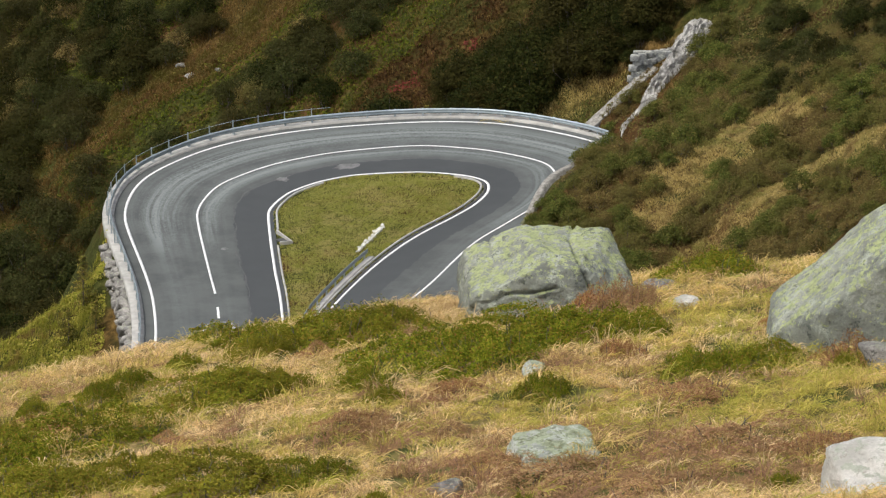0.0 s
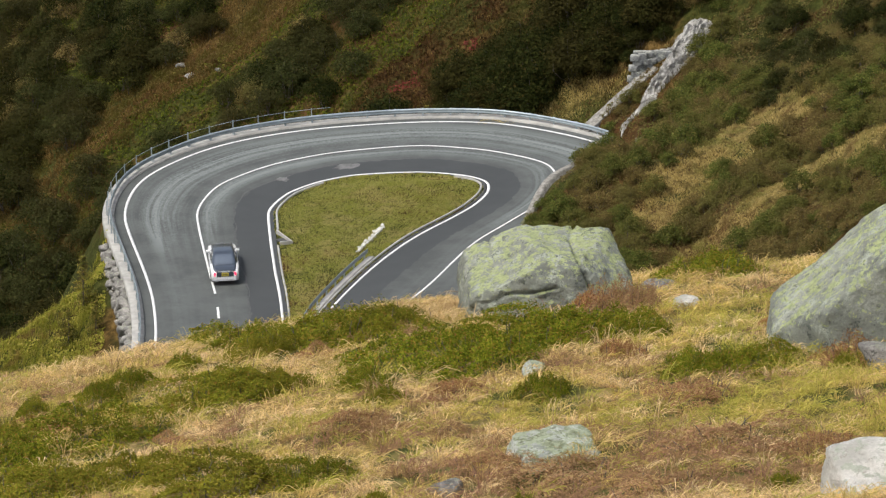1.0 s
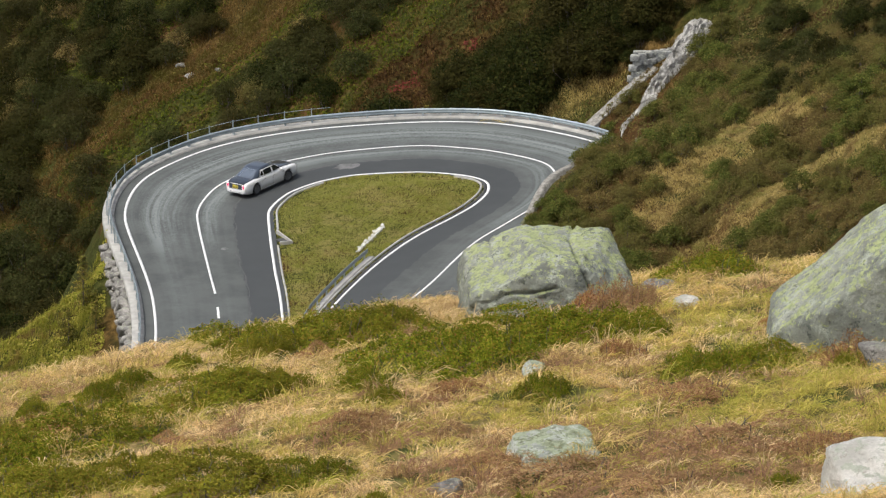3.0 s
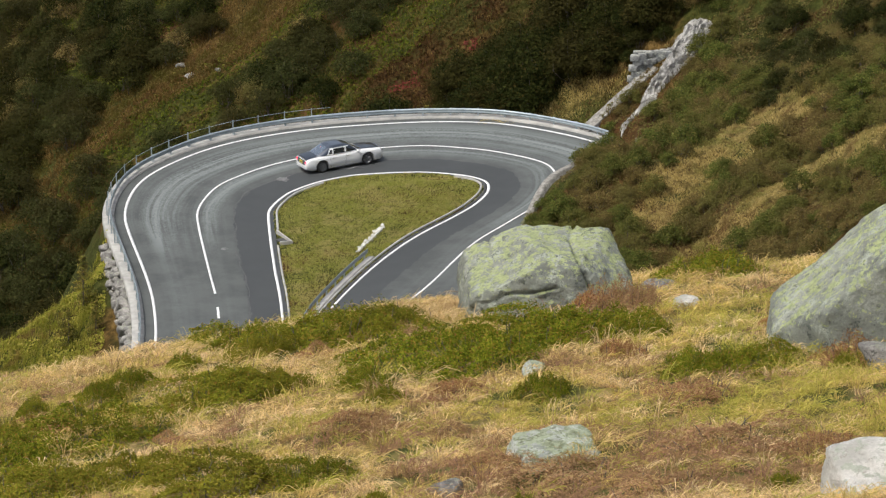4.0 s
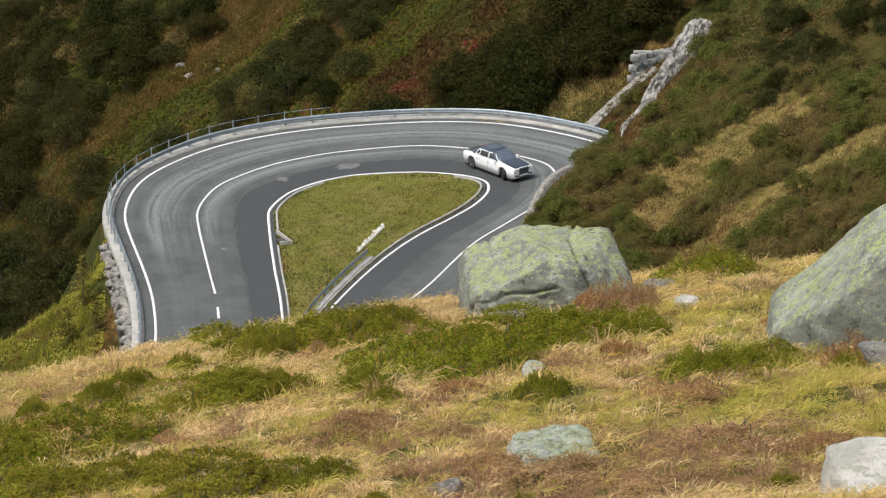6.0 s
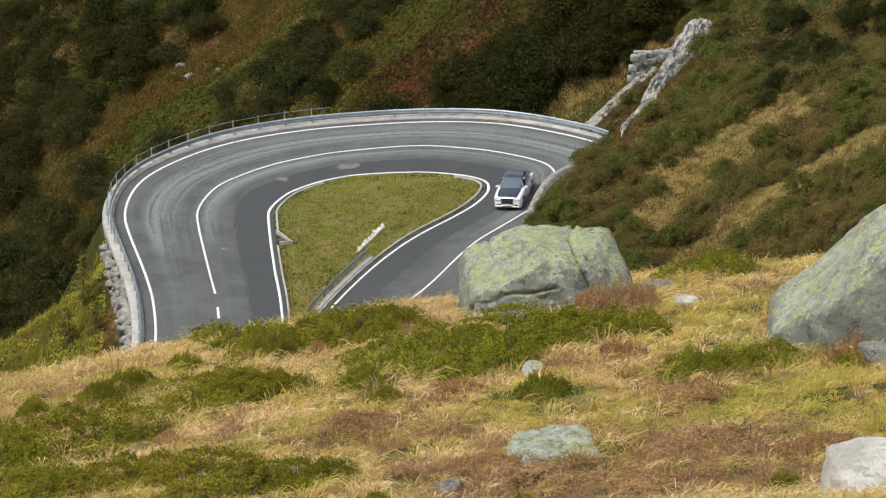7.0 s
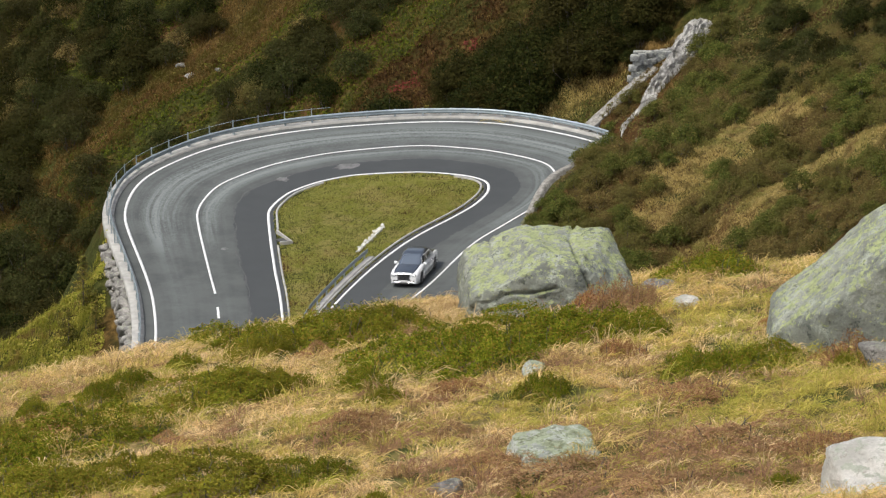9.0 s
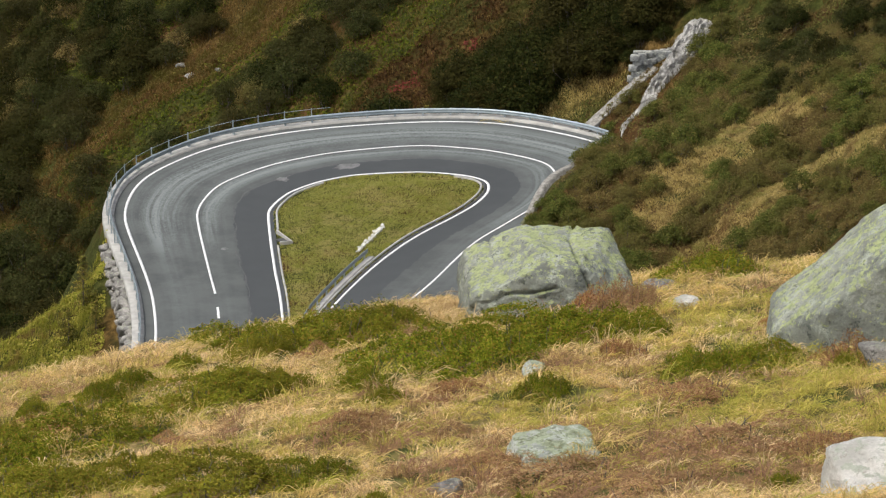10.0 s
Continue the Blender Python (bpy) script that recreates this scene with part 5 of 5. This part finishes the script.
blades("slope_grass", "pale dry grass in strips between the bushes", tufts(2, 29, -18, 29, 34000, 10, 0.22, 119, strip_keep), 0.19, 0.04, (-0.2, -0.15, 0), straw_grass, 120)
blades("hill_grass", "rough yellowish grass on the steep slope", tufts(8, 34, -26, 30, 3800, 8, 0.14, 111, lambda x, y, u: hill_keep(x, y, u) & ~on_strip(x, y)), 0.42, 0.035, (0.3, -0.1, 0), hill_grass, 112)
blades("hill_grass", "brownish grass on the far slope", tufts(-36, 12, 26, 80, 5200, 7, 0.18, 113, hill_keep), 0.36, 0.04, (0.2, -0.1, 0), hill_grass, 114)
ochre_grass = grass_material("ochre_grass", [(0.0, (0.12, 0.070, 0.021)), (0.5, (0.21, 0.135, 0.043)), (1.0, (0.30, 0.20, 0.072))], [(0.35, 0.47, 0.58, (0.12, 0.115, 0.022)), (0.8, 0.54, 0.62, (0.11, 0.058, 0.022))])


def ochre_keep(x, y, u):
    q = np.array([band(a, b) for a, b in zip(x, y)])
    return ((q > 56) & (q < 63.5) | (x < -23.5) & (y < 55) | (q > 31) & (q < 40) & (u < 0.12) | (q > 40) & (q < 52) & (u < 0.10)) & (y < 50 - 0.95 * x) & hill_keep(x, y, u)


blades("hill_grass", "ochre dry grass in a strip down the far slope", tufts(-33, 4, 34, 80, 22000, 9, 0.20, 131, ochre_keep), 0.42, 0.045, (-0.25, -0.2, -0.1), ochre_grass, 132)
spur_grass = grass_material("spur_grass", [(0.0, (0.15, 0.17, 0.02)), (0.5, (0.30, 0.30, 0.04)), (1.0, (0.48, 0.40, 0.10))], [(0.5, 0.56, 0.66, (0.22, 0.12, 0.05))])
blades("spur_grass", "long yellow-green grass below the retaining wall", tufts(-33, -18.6, -22, 5, 3600, 14, 0.12, 115, lambda x, y, u: hill_keep(x, y, u) | (x < -21)), 0.6, 0.022, (0.35, 0, 0), spur_grass, 116)
lawn = grass_material("island_grass", [(0.0, (0.30, 0.30, 0.075)), (0.5, (0.39, 0.385, 0.10)), (1.0, (0.49, 0.455, 0.145))], [(0.35, 0.5, 0.60, (0.52, 0.44, 0.17)), (1.1, 0.5, 0.62, (0.33, 0.345, 0.07))])


def island_keep(x, y, u):
    near = np.argmin((x[:, None] - MID[None, :, 0]) ** 2 + (y[:, None] - MID[None, :, 1]) ** 2, axis=1)
    dx, dy = x - MID[near, 0], y - MID[near, 1]
    lat = dx * OUTWARD[near, 0] + dy * OUTWARD[near, 1]
    return (lat < 0) & (np.hypot(dx, dy) > MID[near, 3] + np.where((near > LEFT_KERB.stop) & (near < RIGHT_INNER.start), 0.22, 0.66)) & (np.hypot(x + 9.7, y - 2.35) > 0.62)


blades("island_grass", "short green and yellowing grass on the traffic island", tufts(-11, 3, -14, 16, 19000, 9, 0.24, 117, island_keep), 0.10, 0.04, (0.1, 0, 0), lawn, 118)


def heath_sheet(name, label, x0, x1, y0, y1, count, leaf, tall, mat, seed, keep):
    """Low heath: small leaves in lumpy cushions over the ground, one mesh."""
    rng = np.random.RandomState(seed)
    x, y = rng.uniform(x0, x1, count), rng.uniform(y0, y1, count)
    ok = keep(x, y)
    x, y = x[ok], y[ok]
    n = len(x)
    lump = np.clip(0.55 + 0.5 * bumps(x, y, 1.6, seed) + 0.4 * bumps(x, y, 0.7, seed + 1), 0.05, 1.3)
    z = land(x, y) + tall * lump * rng.uniform(0.3, 1.1, n)
    nr = np.column_stack([np.full(n, -0.4), np.full(n, -0.2), np.full(n, 0.8)]) + rng.normal(size=(n, 3)) * 0.5
    ob = leaf_sheet(name, np.column_stack([x, y, z]), nr, leaf * rng.uniform(0.6, 1.4, n), mat, rng, None, 1.6, None, True)
    return tagged(ob, label, "heath", kind="stuff")


def right_heath(x, y):
    near = np.argmin((x[:, None] - MID[None, ::3, 0]) ** 2 + (y[:, None] - MID[None, ::3, 1]) ** 2, axis=1)
    return np.hypot(x - MID[::3][near, 0], y - MID[::3][near, 1]) > MID[::3][near, 2] + 1.3


green_heath = grass_material("heath_leaf", [(0.0, (0.026, 0.036, 0.003)), (0.5, (0.074, 0.094, 0.007)), (1.0, (0.13, 0.138, 0.014))], [(0.5, 0.57, 0.64, (0.085, 0.050, 0.016))])
rust_heath = grass_material("rust_heath_leaf", [(0.0, (0.020, 0.011, 0.003)), (0.5, (0.052, 0.025, 0.007)), (1.0, (0.085, 0.045, 0.013))],
                            [(0.28, 0.50, 0.58, (0.060, 0.064, 0.012)), (0.35, 0.60, 0.64, (0.24, 0.055, 0.045))])


def in_bands(*spans):
    def keep(x, y):
        q = np.array([band(a, b) for a, b in zip(x, y)])
        ok = np.zeros(len(x), bool)
        for lo, hi in spans:
            ok |= (q > lo) & (q < hi)
        return ok & (y < 50 - 0.95 * x) & ((np.abs(x - 6.5) > 4.5) | (y > 29)) & hill_keep(x, y, None)
    return keep


heath_sheet("heath", "low bright green heath in strips down the far slope", -34, 10, 26, 82, 125000, 0.12, 0.40, green_heath, 121, in_bands((49.5, 57.0), (39.5, 46.0), (57.5, 58.3), (62.8, 90)))
heath_sheet("heath", "rust-brown heath in strips down the far slope", -22, 12, 26, 56, 80000, 0.12, 0.36, rust_heath, 123, in_bands((22.0, 40.2), (61.8, 62.6)))
heath_sheet("heath", "green heath on the grassy spur", -32, -18.5, -20, 5, 60000, 0.09, 0.45, spur_grass, 125, lambda x, y: (bumps(x, y, 4, 10) > -0.1) & (x < -20.3 - 0.02 * y))
heath_sheet("heath", "brownish heath between the bushes of the steep slope", 5, 30, -24, 26, 90000, 0.10, 0.30, grass_material("dry_heath", [(0.0, (0.06, 0.045, 0.02)), (0.5, (0.14, 0.10, 0.04)), (1.0, (0.20, 0.18, 0.06))], [(0.3, 0.5, 0.6, (0.12, 0.13, 0.03))]), 127,
            lambda x, y: (bumps(x, y, 4, 11) > -0.25) & right_heath(x, y) & ~on_strip(x, y))


# ---- walls and rock beside the bend ----
def stone_meshes(name, size, mat, count, seed):
    return [to_mesh(name, rock_bmesh(size, seed + k, (), 0.07, 3, 26), mat) for k in range(count)]


retaining_wall = thing("retaining_wall", "rough pale stone retaining wall under the road edge", "retaining wall", kind="structure")
wall_line = offset(1, 1.55)[LEFT_START + 4:]
wall_line = wall_line[(wall_line[:, 0] < -10)]
wall_stones = stone_meshes("stone", (0.85, 0.6, 0.62), pale_rock, 6, 200)
rng = random.Random(7)
for x, y in even(wall_line, 0.46):
    if y > 3.5:
        break
    for h in np.arange(0.45, float(wall_height(y)) + 0.8, 0.44):
        st = new("stone", wall_stones[rng.randrange(6)])
        st.parent = retaining_wall
        st.matrix_basis = pose(x + rng.uniform(-0.12, 0.12), y + rng.uniform(-0.2, 0.2), float(road_height(x, y)) - h - rng.uniform(0, 0.15),
                               rng.uniform(-20, 20), rng.uniform(-20, 20), rng.uniform(0, 360))
        k = rng.uniform(0.6, 1.2)
        st.scale = (k, k, k)

old_concrete = speckled("mossy_concrete", [(0.38, (0.14, 0.135, 0.115)), (0.5, (0.22, 0.21, 0.19)), (0.62, (0.30, 0.29, 0.265))], 5.0, 0.95, bump_scale=18, bump_m=0.015)
# wall that holds the hill back on the uphill side of the road
cut_from = FAR_RIGHT + 8
cut_to = int(np.argmin(np.hypot(MID[:, 0] + 3, MID[:, 1] + 16)))
cut_lines = []
for w, top in ((0.30, 0), (0.45, 1), (0.86, 1), (0.90, 0)):
    xy = offset(1, w)[cut_from:cut_to]
    cut_lines.append(line3(xy, -0.3) if not top else line3(xy, 0.12, cut_height(MID[cut_from:cut_to, 1])))
cut_wall = ribbon("retaining_wall", cut_lines, old_concrete)
tagged(cut_wall, "weathered concrete retaining wall on the uphill side", "retaining wall", kind="structure")


def slanted_wall(a, b, width, deep, mat, parent=None, name="slanted_wall", rough=0.03):
    """A sloping wall crown between two places, of a width and depth, with an uneven edge."""
    a, b = Vector(a), Vector(b)
    way = b - a
    side = Vector((way.y, -way.x, 0)).normalized()
    bm = bmesh.new()
    rings = []
    n = 14
    for k in range(n + 1):
        c = a.lerp(b, k / n)
        wob = noise.noise(c * 1.7) * rough * 3
        ring = []
        for sx, dz in ((-0.5, -deep), (-0.5, -0.04), (-0.44, 0.0), (0.44, 0.0), (0.5, -0.05), (0.5, -deep)):
            p = c + side * (sx * width + wob) + Vector((0, 0, dz + noise.noise(c * 2.3 + side * sx) * rough))
            ring.append(bm.verts.new(p))
        rings.append(ring)
    for p, q in zip(rings, rings[1:]):
        for j in range(5):
            bm.faces.new((p[j], p[j + 1], q[j + 1], q[j]))
    bm.faces.new(rings[0])
    bm.faces.new(rings[-1])
    bmesh.ops.recalc_face_normals(bm, faces=bm.faces)
    return part(name, bm, mat, parent)


crown = slanted_wall((8.9, 21.9, 0.45), (13.4, 24.9, 3.75), 0.95, 2.2, old_concrete, name="wall_crown")
tagged(crown, "sloping weathered concrete wall crown climbing from the guardrail", "wall", kind="structure")

masonry = thing("stone_wall", "grey rubble masonry wall end above the bend", "stone wall", kind="structure")
masonry_stone = rock_material("masonry_stone", ((0.17, 0.18, 0.18), (0.29, 0.30, 0.30), (0.40, 0.41, 0.40)), ((0.3, 0.3, 0.27), (0.4, 0.4, 0.36)), 0.0, (0.08, 0.08, 0.08))
block_meshes = []
for k in range(5):
    block_meshes.append(to_mesh("stone", rock_bmesh((0.66, 0.46, 0.46), 260 + k, [((1, 0, 0), 0.9), ((-1, 0, 0), 0.9), ((0, 1, 0), 0.9), ((0, -1, 0), 0.9), ((0, 0, 1), 0.9), ((0, 0, -1), 0.9), ((1, 1, 1), 1.25), ((-1, -1, 1), 1.2)], 0.05, 3, 26), masonry_stone))
for row in range(7):
    z = 2.2 + row * 0.36
    for col in range(7):
        x = 11.9 + 0.05 * row + col * 0.47 + (0.22 if row % 2 else 0)
        st = new("stone", block_meshes[rng.randrange(5)])
        st.parent = masonry
        st.matrix_basis = pose(x, 24.75 + 0.16 * col + rng.uniform(-0.05, 0.05), z + rng.uniform(-0.04, 0.04) + 0.04 * col, rng.uniform(-6, 6), rng.uniform(-6, 6), rng.uniform(-10, 10) + (180 if rng.random() < 0.5 else 0))
core = part("core", bar(2.7, 0.34, 2.9, (13.45, 25.2, 3.2), 0.05), masonry_stone, masonry)

ridge_rock = rock_material("ridge_granite", ((0.20, 0.195, 0.185), (0.42, 0.41, 0.39), (0.62, 0.61, 0.58)), ((0.3, 0.3, 0.27), (0.46, 0.45, 0.41)), -0.02, (0.12, 0.115, 0.11))
SPINE = [(11.3, 20.1, 0.30, 0.2), (12.1, 21.0, 0.45, 0.35), (12.85, 21.6, 0.55, 0.45), (13.45, 22.6, 0.75, 0.55), (14.05, 23.2, 1.0, 0.65), (14.8, 23.8, 1.3, 0.7), (15.5, 24.6, 1.4, 0.75), (15.95, 25.7, 1.2, 0.6), (16.1, 26.5, 0.7, 0.3)]


def rock_rib(along=200, over=44):
    """A rib of bedrock down the slope: ledges and clefts run along it, edges ragged."""
    sp = np.array(SPINE)
    s = np.arange(len(sp))
    u = np.linspace(0, len(sp) - 1, along)
    cx, cy, half, proud = (np.interp(u, s, sp[:, k]) for k in range(4))
    v = np.linspace(-1, 1, over)
    rows = []
    for i in range(along):
        ragged = 1 + 0.30 * noise.noise(Vector((u[i] * 2.3, 3.0, 0))) + 0.25 * noise.noise(Vector((u[i] * 6.1, 9.0, 0)))
        x = cx[i] + 0.22 * noise.noise(Vector((u[i] * 1.3, 0, 7))) + v * half[i] * ragged
        y = cy[i] - 0.25 * v * half[i]
        z = land(x, y)
        for j in range(over):
            shape = max(0.0, 1 - abs(v[j]) ** 2.6)
            q = Vector((v[j] * half[i] * 2.6 + 0.5 * noise.noise(Vector((u[i] * 1.1, v[j], 4))), u[i] * 0.8, 1.0))
            cleft = abs(noise.noise(q)) * 0.9 + 0.5 * abs(noise.noise(q * 2.7 + Vector((5, 0, 0))))
            block = noise.cell(Vector((q.x * 1.4 + u[i] * 0.5, u[i] * 1.9, 2))) * 0.22
            fine = 0.10 * noise.noise(Vector((x[j] * 6, y[j] * 6, z[j] * 6)))
            h = proud[i] * shape * (0.55 + cleft + block + fine) - 0.12
            rows.append((x[j], y[j] - 0.35 * h, z[j] + h))
    idx = np.arange(along * over).reshape(along, over)
    f = np.stack([idx[:-1, :-1], idx[:-1, 1:], idx[1:, 1:], idx[1:, :-1]], axis=-1).reshape(-1, 4)
    return mesh_object("rock_outcrop", np.array(rows), f, ridge_rock, False)


tagged(rock_rib(), "pale grey weathered bedrock rib breaking out of the slope", "rock")

for k, (x, y, s) in enumerate([(-18.0, 57.6, 0.75), (-17.3, 55.2, 0.65), (-9.8, 52.6, 0.5), (-30.6, 71.0, 0.9), (-29.4, 71.8, 0.7), (-31.2, 70.4, 0.8), (-15.3, 53.9, 0.45), (4.9, 27.2, 0.45), (-27.0, 62.5, 0.6), (6.6, 28.0, 0.25),
                               (19.8, 17.5, 0.4), (20.6, 18.6, 0.35), (18.0, 20.5, 0.4)]):
    boulder(x, y, (s, s * 0.8, s * 0.6), 330 + k, pale_rock, "pale grey stone lying on the slope", (), 0.3, k * 50, 0.06, 3)

for k in range(17):
    u = k / 16
    s = 0.19 + 0.12 * ((k * 7) % 5) / 5
    boulder(-5.1 + 1.5 * u + 0.1 * math.sin(k * 3), -1.2 + 4.6 * u, (s, s * 2.0, s * 0.8), 360 + k, white_rock, "pale broken kerb stone lying on the island grass", (), 0.2, -18 + (k * 37) % 30 - 15, 0.06, 3, "kerb_stone")

# paved drain inlet cut into the island's edge
inlet = part("drain_inlet", box_mesh(0.75, 0.8, 0.14, 0.02), gutter_mat)
inlet.matrix_world = pose(-9.62, 2.4, float(road_height(-9.6, 2.4)) - 0.09, 0, 0, 35)
tagged(inlet, "dark drain inlet paved into the island edge", "drain", kind="structure")
for a, b in (((-10.1, 3.8), (-9.1, 1.65)), ((-9.1, 1.65), (-9.85, 1.5))):
    e = part("edging", bar(math.dist(a, b), 0.09, 0.26, (0, 0, 0.06), 0.01), concrete, inlet)
    e.matrix_parent_inverse = inlet.matrix_world.inverted()
    e.matrix_basis = pose((a[0] + b[0]) / 2, (a[1] + b[1]) / 2, float(road_height(*a)) + 0.05, 0, 0, math.degrees(math.atan2(b[1] - a[1], b[0] - a[0])))

# ragged joint between the old and the newer asphalt
joint = MID[:, :2] + OUTWARD * (-(MID[:, 3] + 0.35) * (0.46 + 0.025 * np.sin(np.arange(len(MID)) * 0.21) + 0.012 * np.sin(np.arange(len(MID)) * 0.83)))[:, None]
j0, j1 = int(np.argmin(np.hypot(MID[:, 0] + 13, MID[:, 1] + 15))), int(np.argmin(np.hypot(MID[:, 0] + 1.9, MID[:, 1] - 20.2)))
jx = joint[j0:j1]
jt = np.gradient(jx, axis=0)
jt /= np.linalg.norm(jt, axis=1)[:, None]
jn = np.column_stack([-jt[:, 1], jt[:, 0]]) * (0.045 + 0.025 * np.sin(np.arange(len(jx)) * 0.57))[:, None]
ribbon("asphalt_joint", [line3(jx - jn, 0.004), line3(jx + jn, 0.004)], gutter_mat, road)["label"] = "dark open joint in the asphalt"

# pale repairs in the asphalt
repair_mat = speckled("pale_asphalt", [(0.4, grey(0.10)), (0.6, grey(0.17))], 2.5, 0.85, bump_scale=20, bump_m=0.004)
for x, y, lx, ly, turn, seed in ((-5.9, 16.4, 1.75, 0.95, 14, 1), (-10.0, 14.2, 0.75, 0.8, 38, 2), (-13.2, 1.2, 0.55, 0.35, 90, 3), (2.2, 19.2, 1.0, 0.25, -20, 4)):
    bm = bmesh.new()
    ring = []
    for k in range(28):
        a = 6.2832 * k / 28
        r = 1 + 0.7 * noise.noise(Vector((math.cos(a) * 2.2, math.sin(a) * 1.6, seed * 5.0)))
        ring.append((lx / 2 * r * math.cos(a), ly / 2 * r * math.sin(a)))
    m2 = Matrix.Rotation(radians(turn), 2)
    lo, hi = [], []
    for p in ring:
        q = m2 @ Vector(p) + Vector((x, y))
        z = float(road_height(q.x, q.y))
        lo.append(bm.verts.new((q.x, q.y, z - 0.02)))
        hi.append(bm.verts.new((q.x, q.y, z + 0.006)))
    bm.faces.new(hi)
    for k in range(28):
        bm.faces.new((lo[k], lo[(k + 1) % 28], hi[(k + 1) % 28], hi[k]))
    part("repair_patch", bm, repair_mat, road, "pale repaired asphalt patch")


def larch(label, x, y, height, seed):
    """A young larch: straight trunk, drooping sprays of needles in whorls."""
    rg = np.random.RandomState(seed)
    ob = thing("larch", label, "tree", pose(x, y, float(land([x], [y])[0]) - 0.1, 0, 0, 0), "young larches")
    bm = bmesh.new()
    branch(bm, (0, 0, 0), (0.03, 0, height), 0.035 * height / 2, 0.006, 0.02, rg, 6, 5)
    cs, ns = [], []
    for k in range(int(26 * height)):
        u = rg.uniform(0.08, 0.97)
        a, reach = rg.uniform(0, 6.283), height * 0.30 * (1 - u) ** 0.8 + 0.05
        tip = Vector((math.cos(a) * reach, math.sin(a) * reach, u * height - reach * 0.15))
        branch(bm, (0, 0, u * height), tip, 0.010, 0.003, 0.01, rg, 3, 2)
        for j in range(16):
            f = rg.uniform(0.15, 1.05)
            cs.append((tip.x * f + rg.normal() * 0.03, tip.y * f + rg.normal() * 0.03, u * height + (tip.z - u * height) * f + rg.normal() * 0.03))
            ns.append((rg.normal(), rg.normal(), 1.0))
    part("trunk", bm, bark, ob)
    leaf_sheet("crown", np.array(cs), np.array(ns), 0.07 * rg.uniform(0.6, 1.3, len(cs)), larch_needle, rg, ob, 2.2)
    return ob


larch("small yellow-green larch behind the guardrail", -1.05, 27.6, 2.0, 401)
larch("young golden-green larch below the retaining wall", -21.6, -2.0, 3.6, 402)
larch("young golden-green larch below the retaining wall", -22.4, -4.4, 2.4, 403)
larch("small yellow-green larch on the grassy spur", -20.7, -4.8, 2.2, 404)


# ---- what moves: the car through the bend ----
# seconds, x, y of the car's middle, heading in degrees from the x axis
DRIVE = [(0.0, -12.9, -17.15, 91), (0.4, -12.95, -11.1, 92), (1.0, -13.1, -3.0, 94), (1.7, -13.55, 4.0, 91), (2.1, -13.4, 7.1, 83), (2.5, -12.52, 9.95, 69), (3.1, -10.9, 13.5, 51),
         (3.8, -7.5, 16.3, 32), (4.5, -3.95, 17.15, 14), (5.0, -1.1, 17.0, -3), (5.5, 1.6, 16.05, -23), (6.15, 3.8, 14.0, -62), (6.8, 4.55, 10.35, -95), (7.5, 3.38, 6.15, -106), (8.2, 1.1, 1.05, -108),
         (9.0, -1.66, -6.85, -104), (9.5, -3.1, -12.45, -100), (10.0, -4.1, -18.4, -97)]


def natural_spline(ts, vs, at):
    """A smooth curve through the values, at the times given."""
    ts, vs = np.asarray(ts, float), np.asarray(vs, float)
    n, h = len(ts), np.diff(ts)
    a, r = np.zeros((n, n)), np.zeros(n)
    a[0, 0] = a[-1, -1] = 1
    for k in range(1, n - 1):
        a[k, k - 1], a[k, k], a[k, k + 1] = h[k - 1], 2 * (h[k - 1] + h[k]), h[k]
        r[k] = 6 * ((vs[k + 1] - vs[k]) / h[k] - (vs[k] - vs[k - 1]) / h[k - 1])
    m2 = np.linalg.solve(a, r)
    k = np.clip(np.searchsorted(ts, at) - 1, 0, n - 2)
    u, hk = at - ts[k], h[k]
    return vs[k] + u * ((vs[k + 1] - vs[k]) / hk - hk * (2 * m2[k] + m2[k + 1]) / 6) + u ** 2 * m2[k] / 2 + u ** 3 * (m2[k + 1] - m2[k]) / (6 * hk)


def motions():
    at = np.arange(0, 301) / 30
    d = np.array(DRIVE)
    x, y = natural_spline(d[:, 0], d[:, 1], at), natural_spline(d[:, 0], d[:, 2], at)
    vx, vy = np.gradient(x, at), np.gradient(y, at)
    speed = np.hypot(vx, vy)
    head = np.radians(natural_spline(d[:, 0], d[:, 3], at))
    roll_on = np.concatenate([[0], np.cumsum((speed[1:] + speed[:-1]) / 2 / 30)]) / WHEEL_R
    steer = np.clip(np.gradient(head, at) / np.maximum(speed, 1) * 3.3, -0.5, 0.5)
    rows = []
    for k, t in enumerate(at):
        c, s = math.cos(head[k]), math.sin(head[k])
        zf, zb = road_height(x[k] + c * 1.65, y[k] + s * 1.65), road_height(x[k] - c * 1.65, y[k] - s * 1.65)
        zl, zq = road_height(x[k] - s * 0.8, y[k] + c * 0.8), road_height(x[k] + s * 0.8, y[k] - c * 0.8)
        fwd = Vector((c * 3.3, s * 3.3, float(zf - zb))).normalized()
        side = Vector((-s * 1.6, c * 1.6, float(zl - zq))).normalized()
        up = fwd.cross(side).normalized()
        side = up.cross(fwd)
        m = Matrix((fwd, side, up)).transposed().to_4x4()
        m.translation = (x[k], y[k], float(zf + zb) / 2 + 0.004)
        rows.append((t, m))
    walk(car, rows)
    for wheel, a, s in car_wheels:
        turn = [(t, Matrix.Translation((a * CAR_FIT.x, s * TRACK, WHEEL_R)) @ Matrix.Rotation(steer[k] if a > 0 else 0.0, 4, "Z") @ Matrix.Rotation(roll_on[k], 4, "Y")) for k, t in enumerate(at)]
        walk(wheel, turn)


motions()
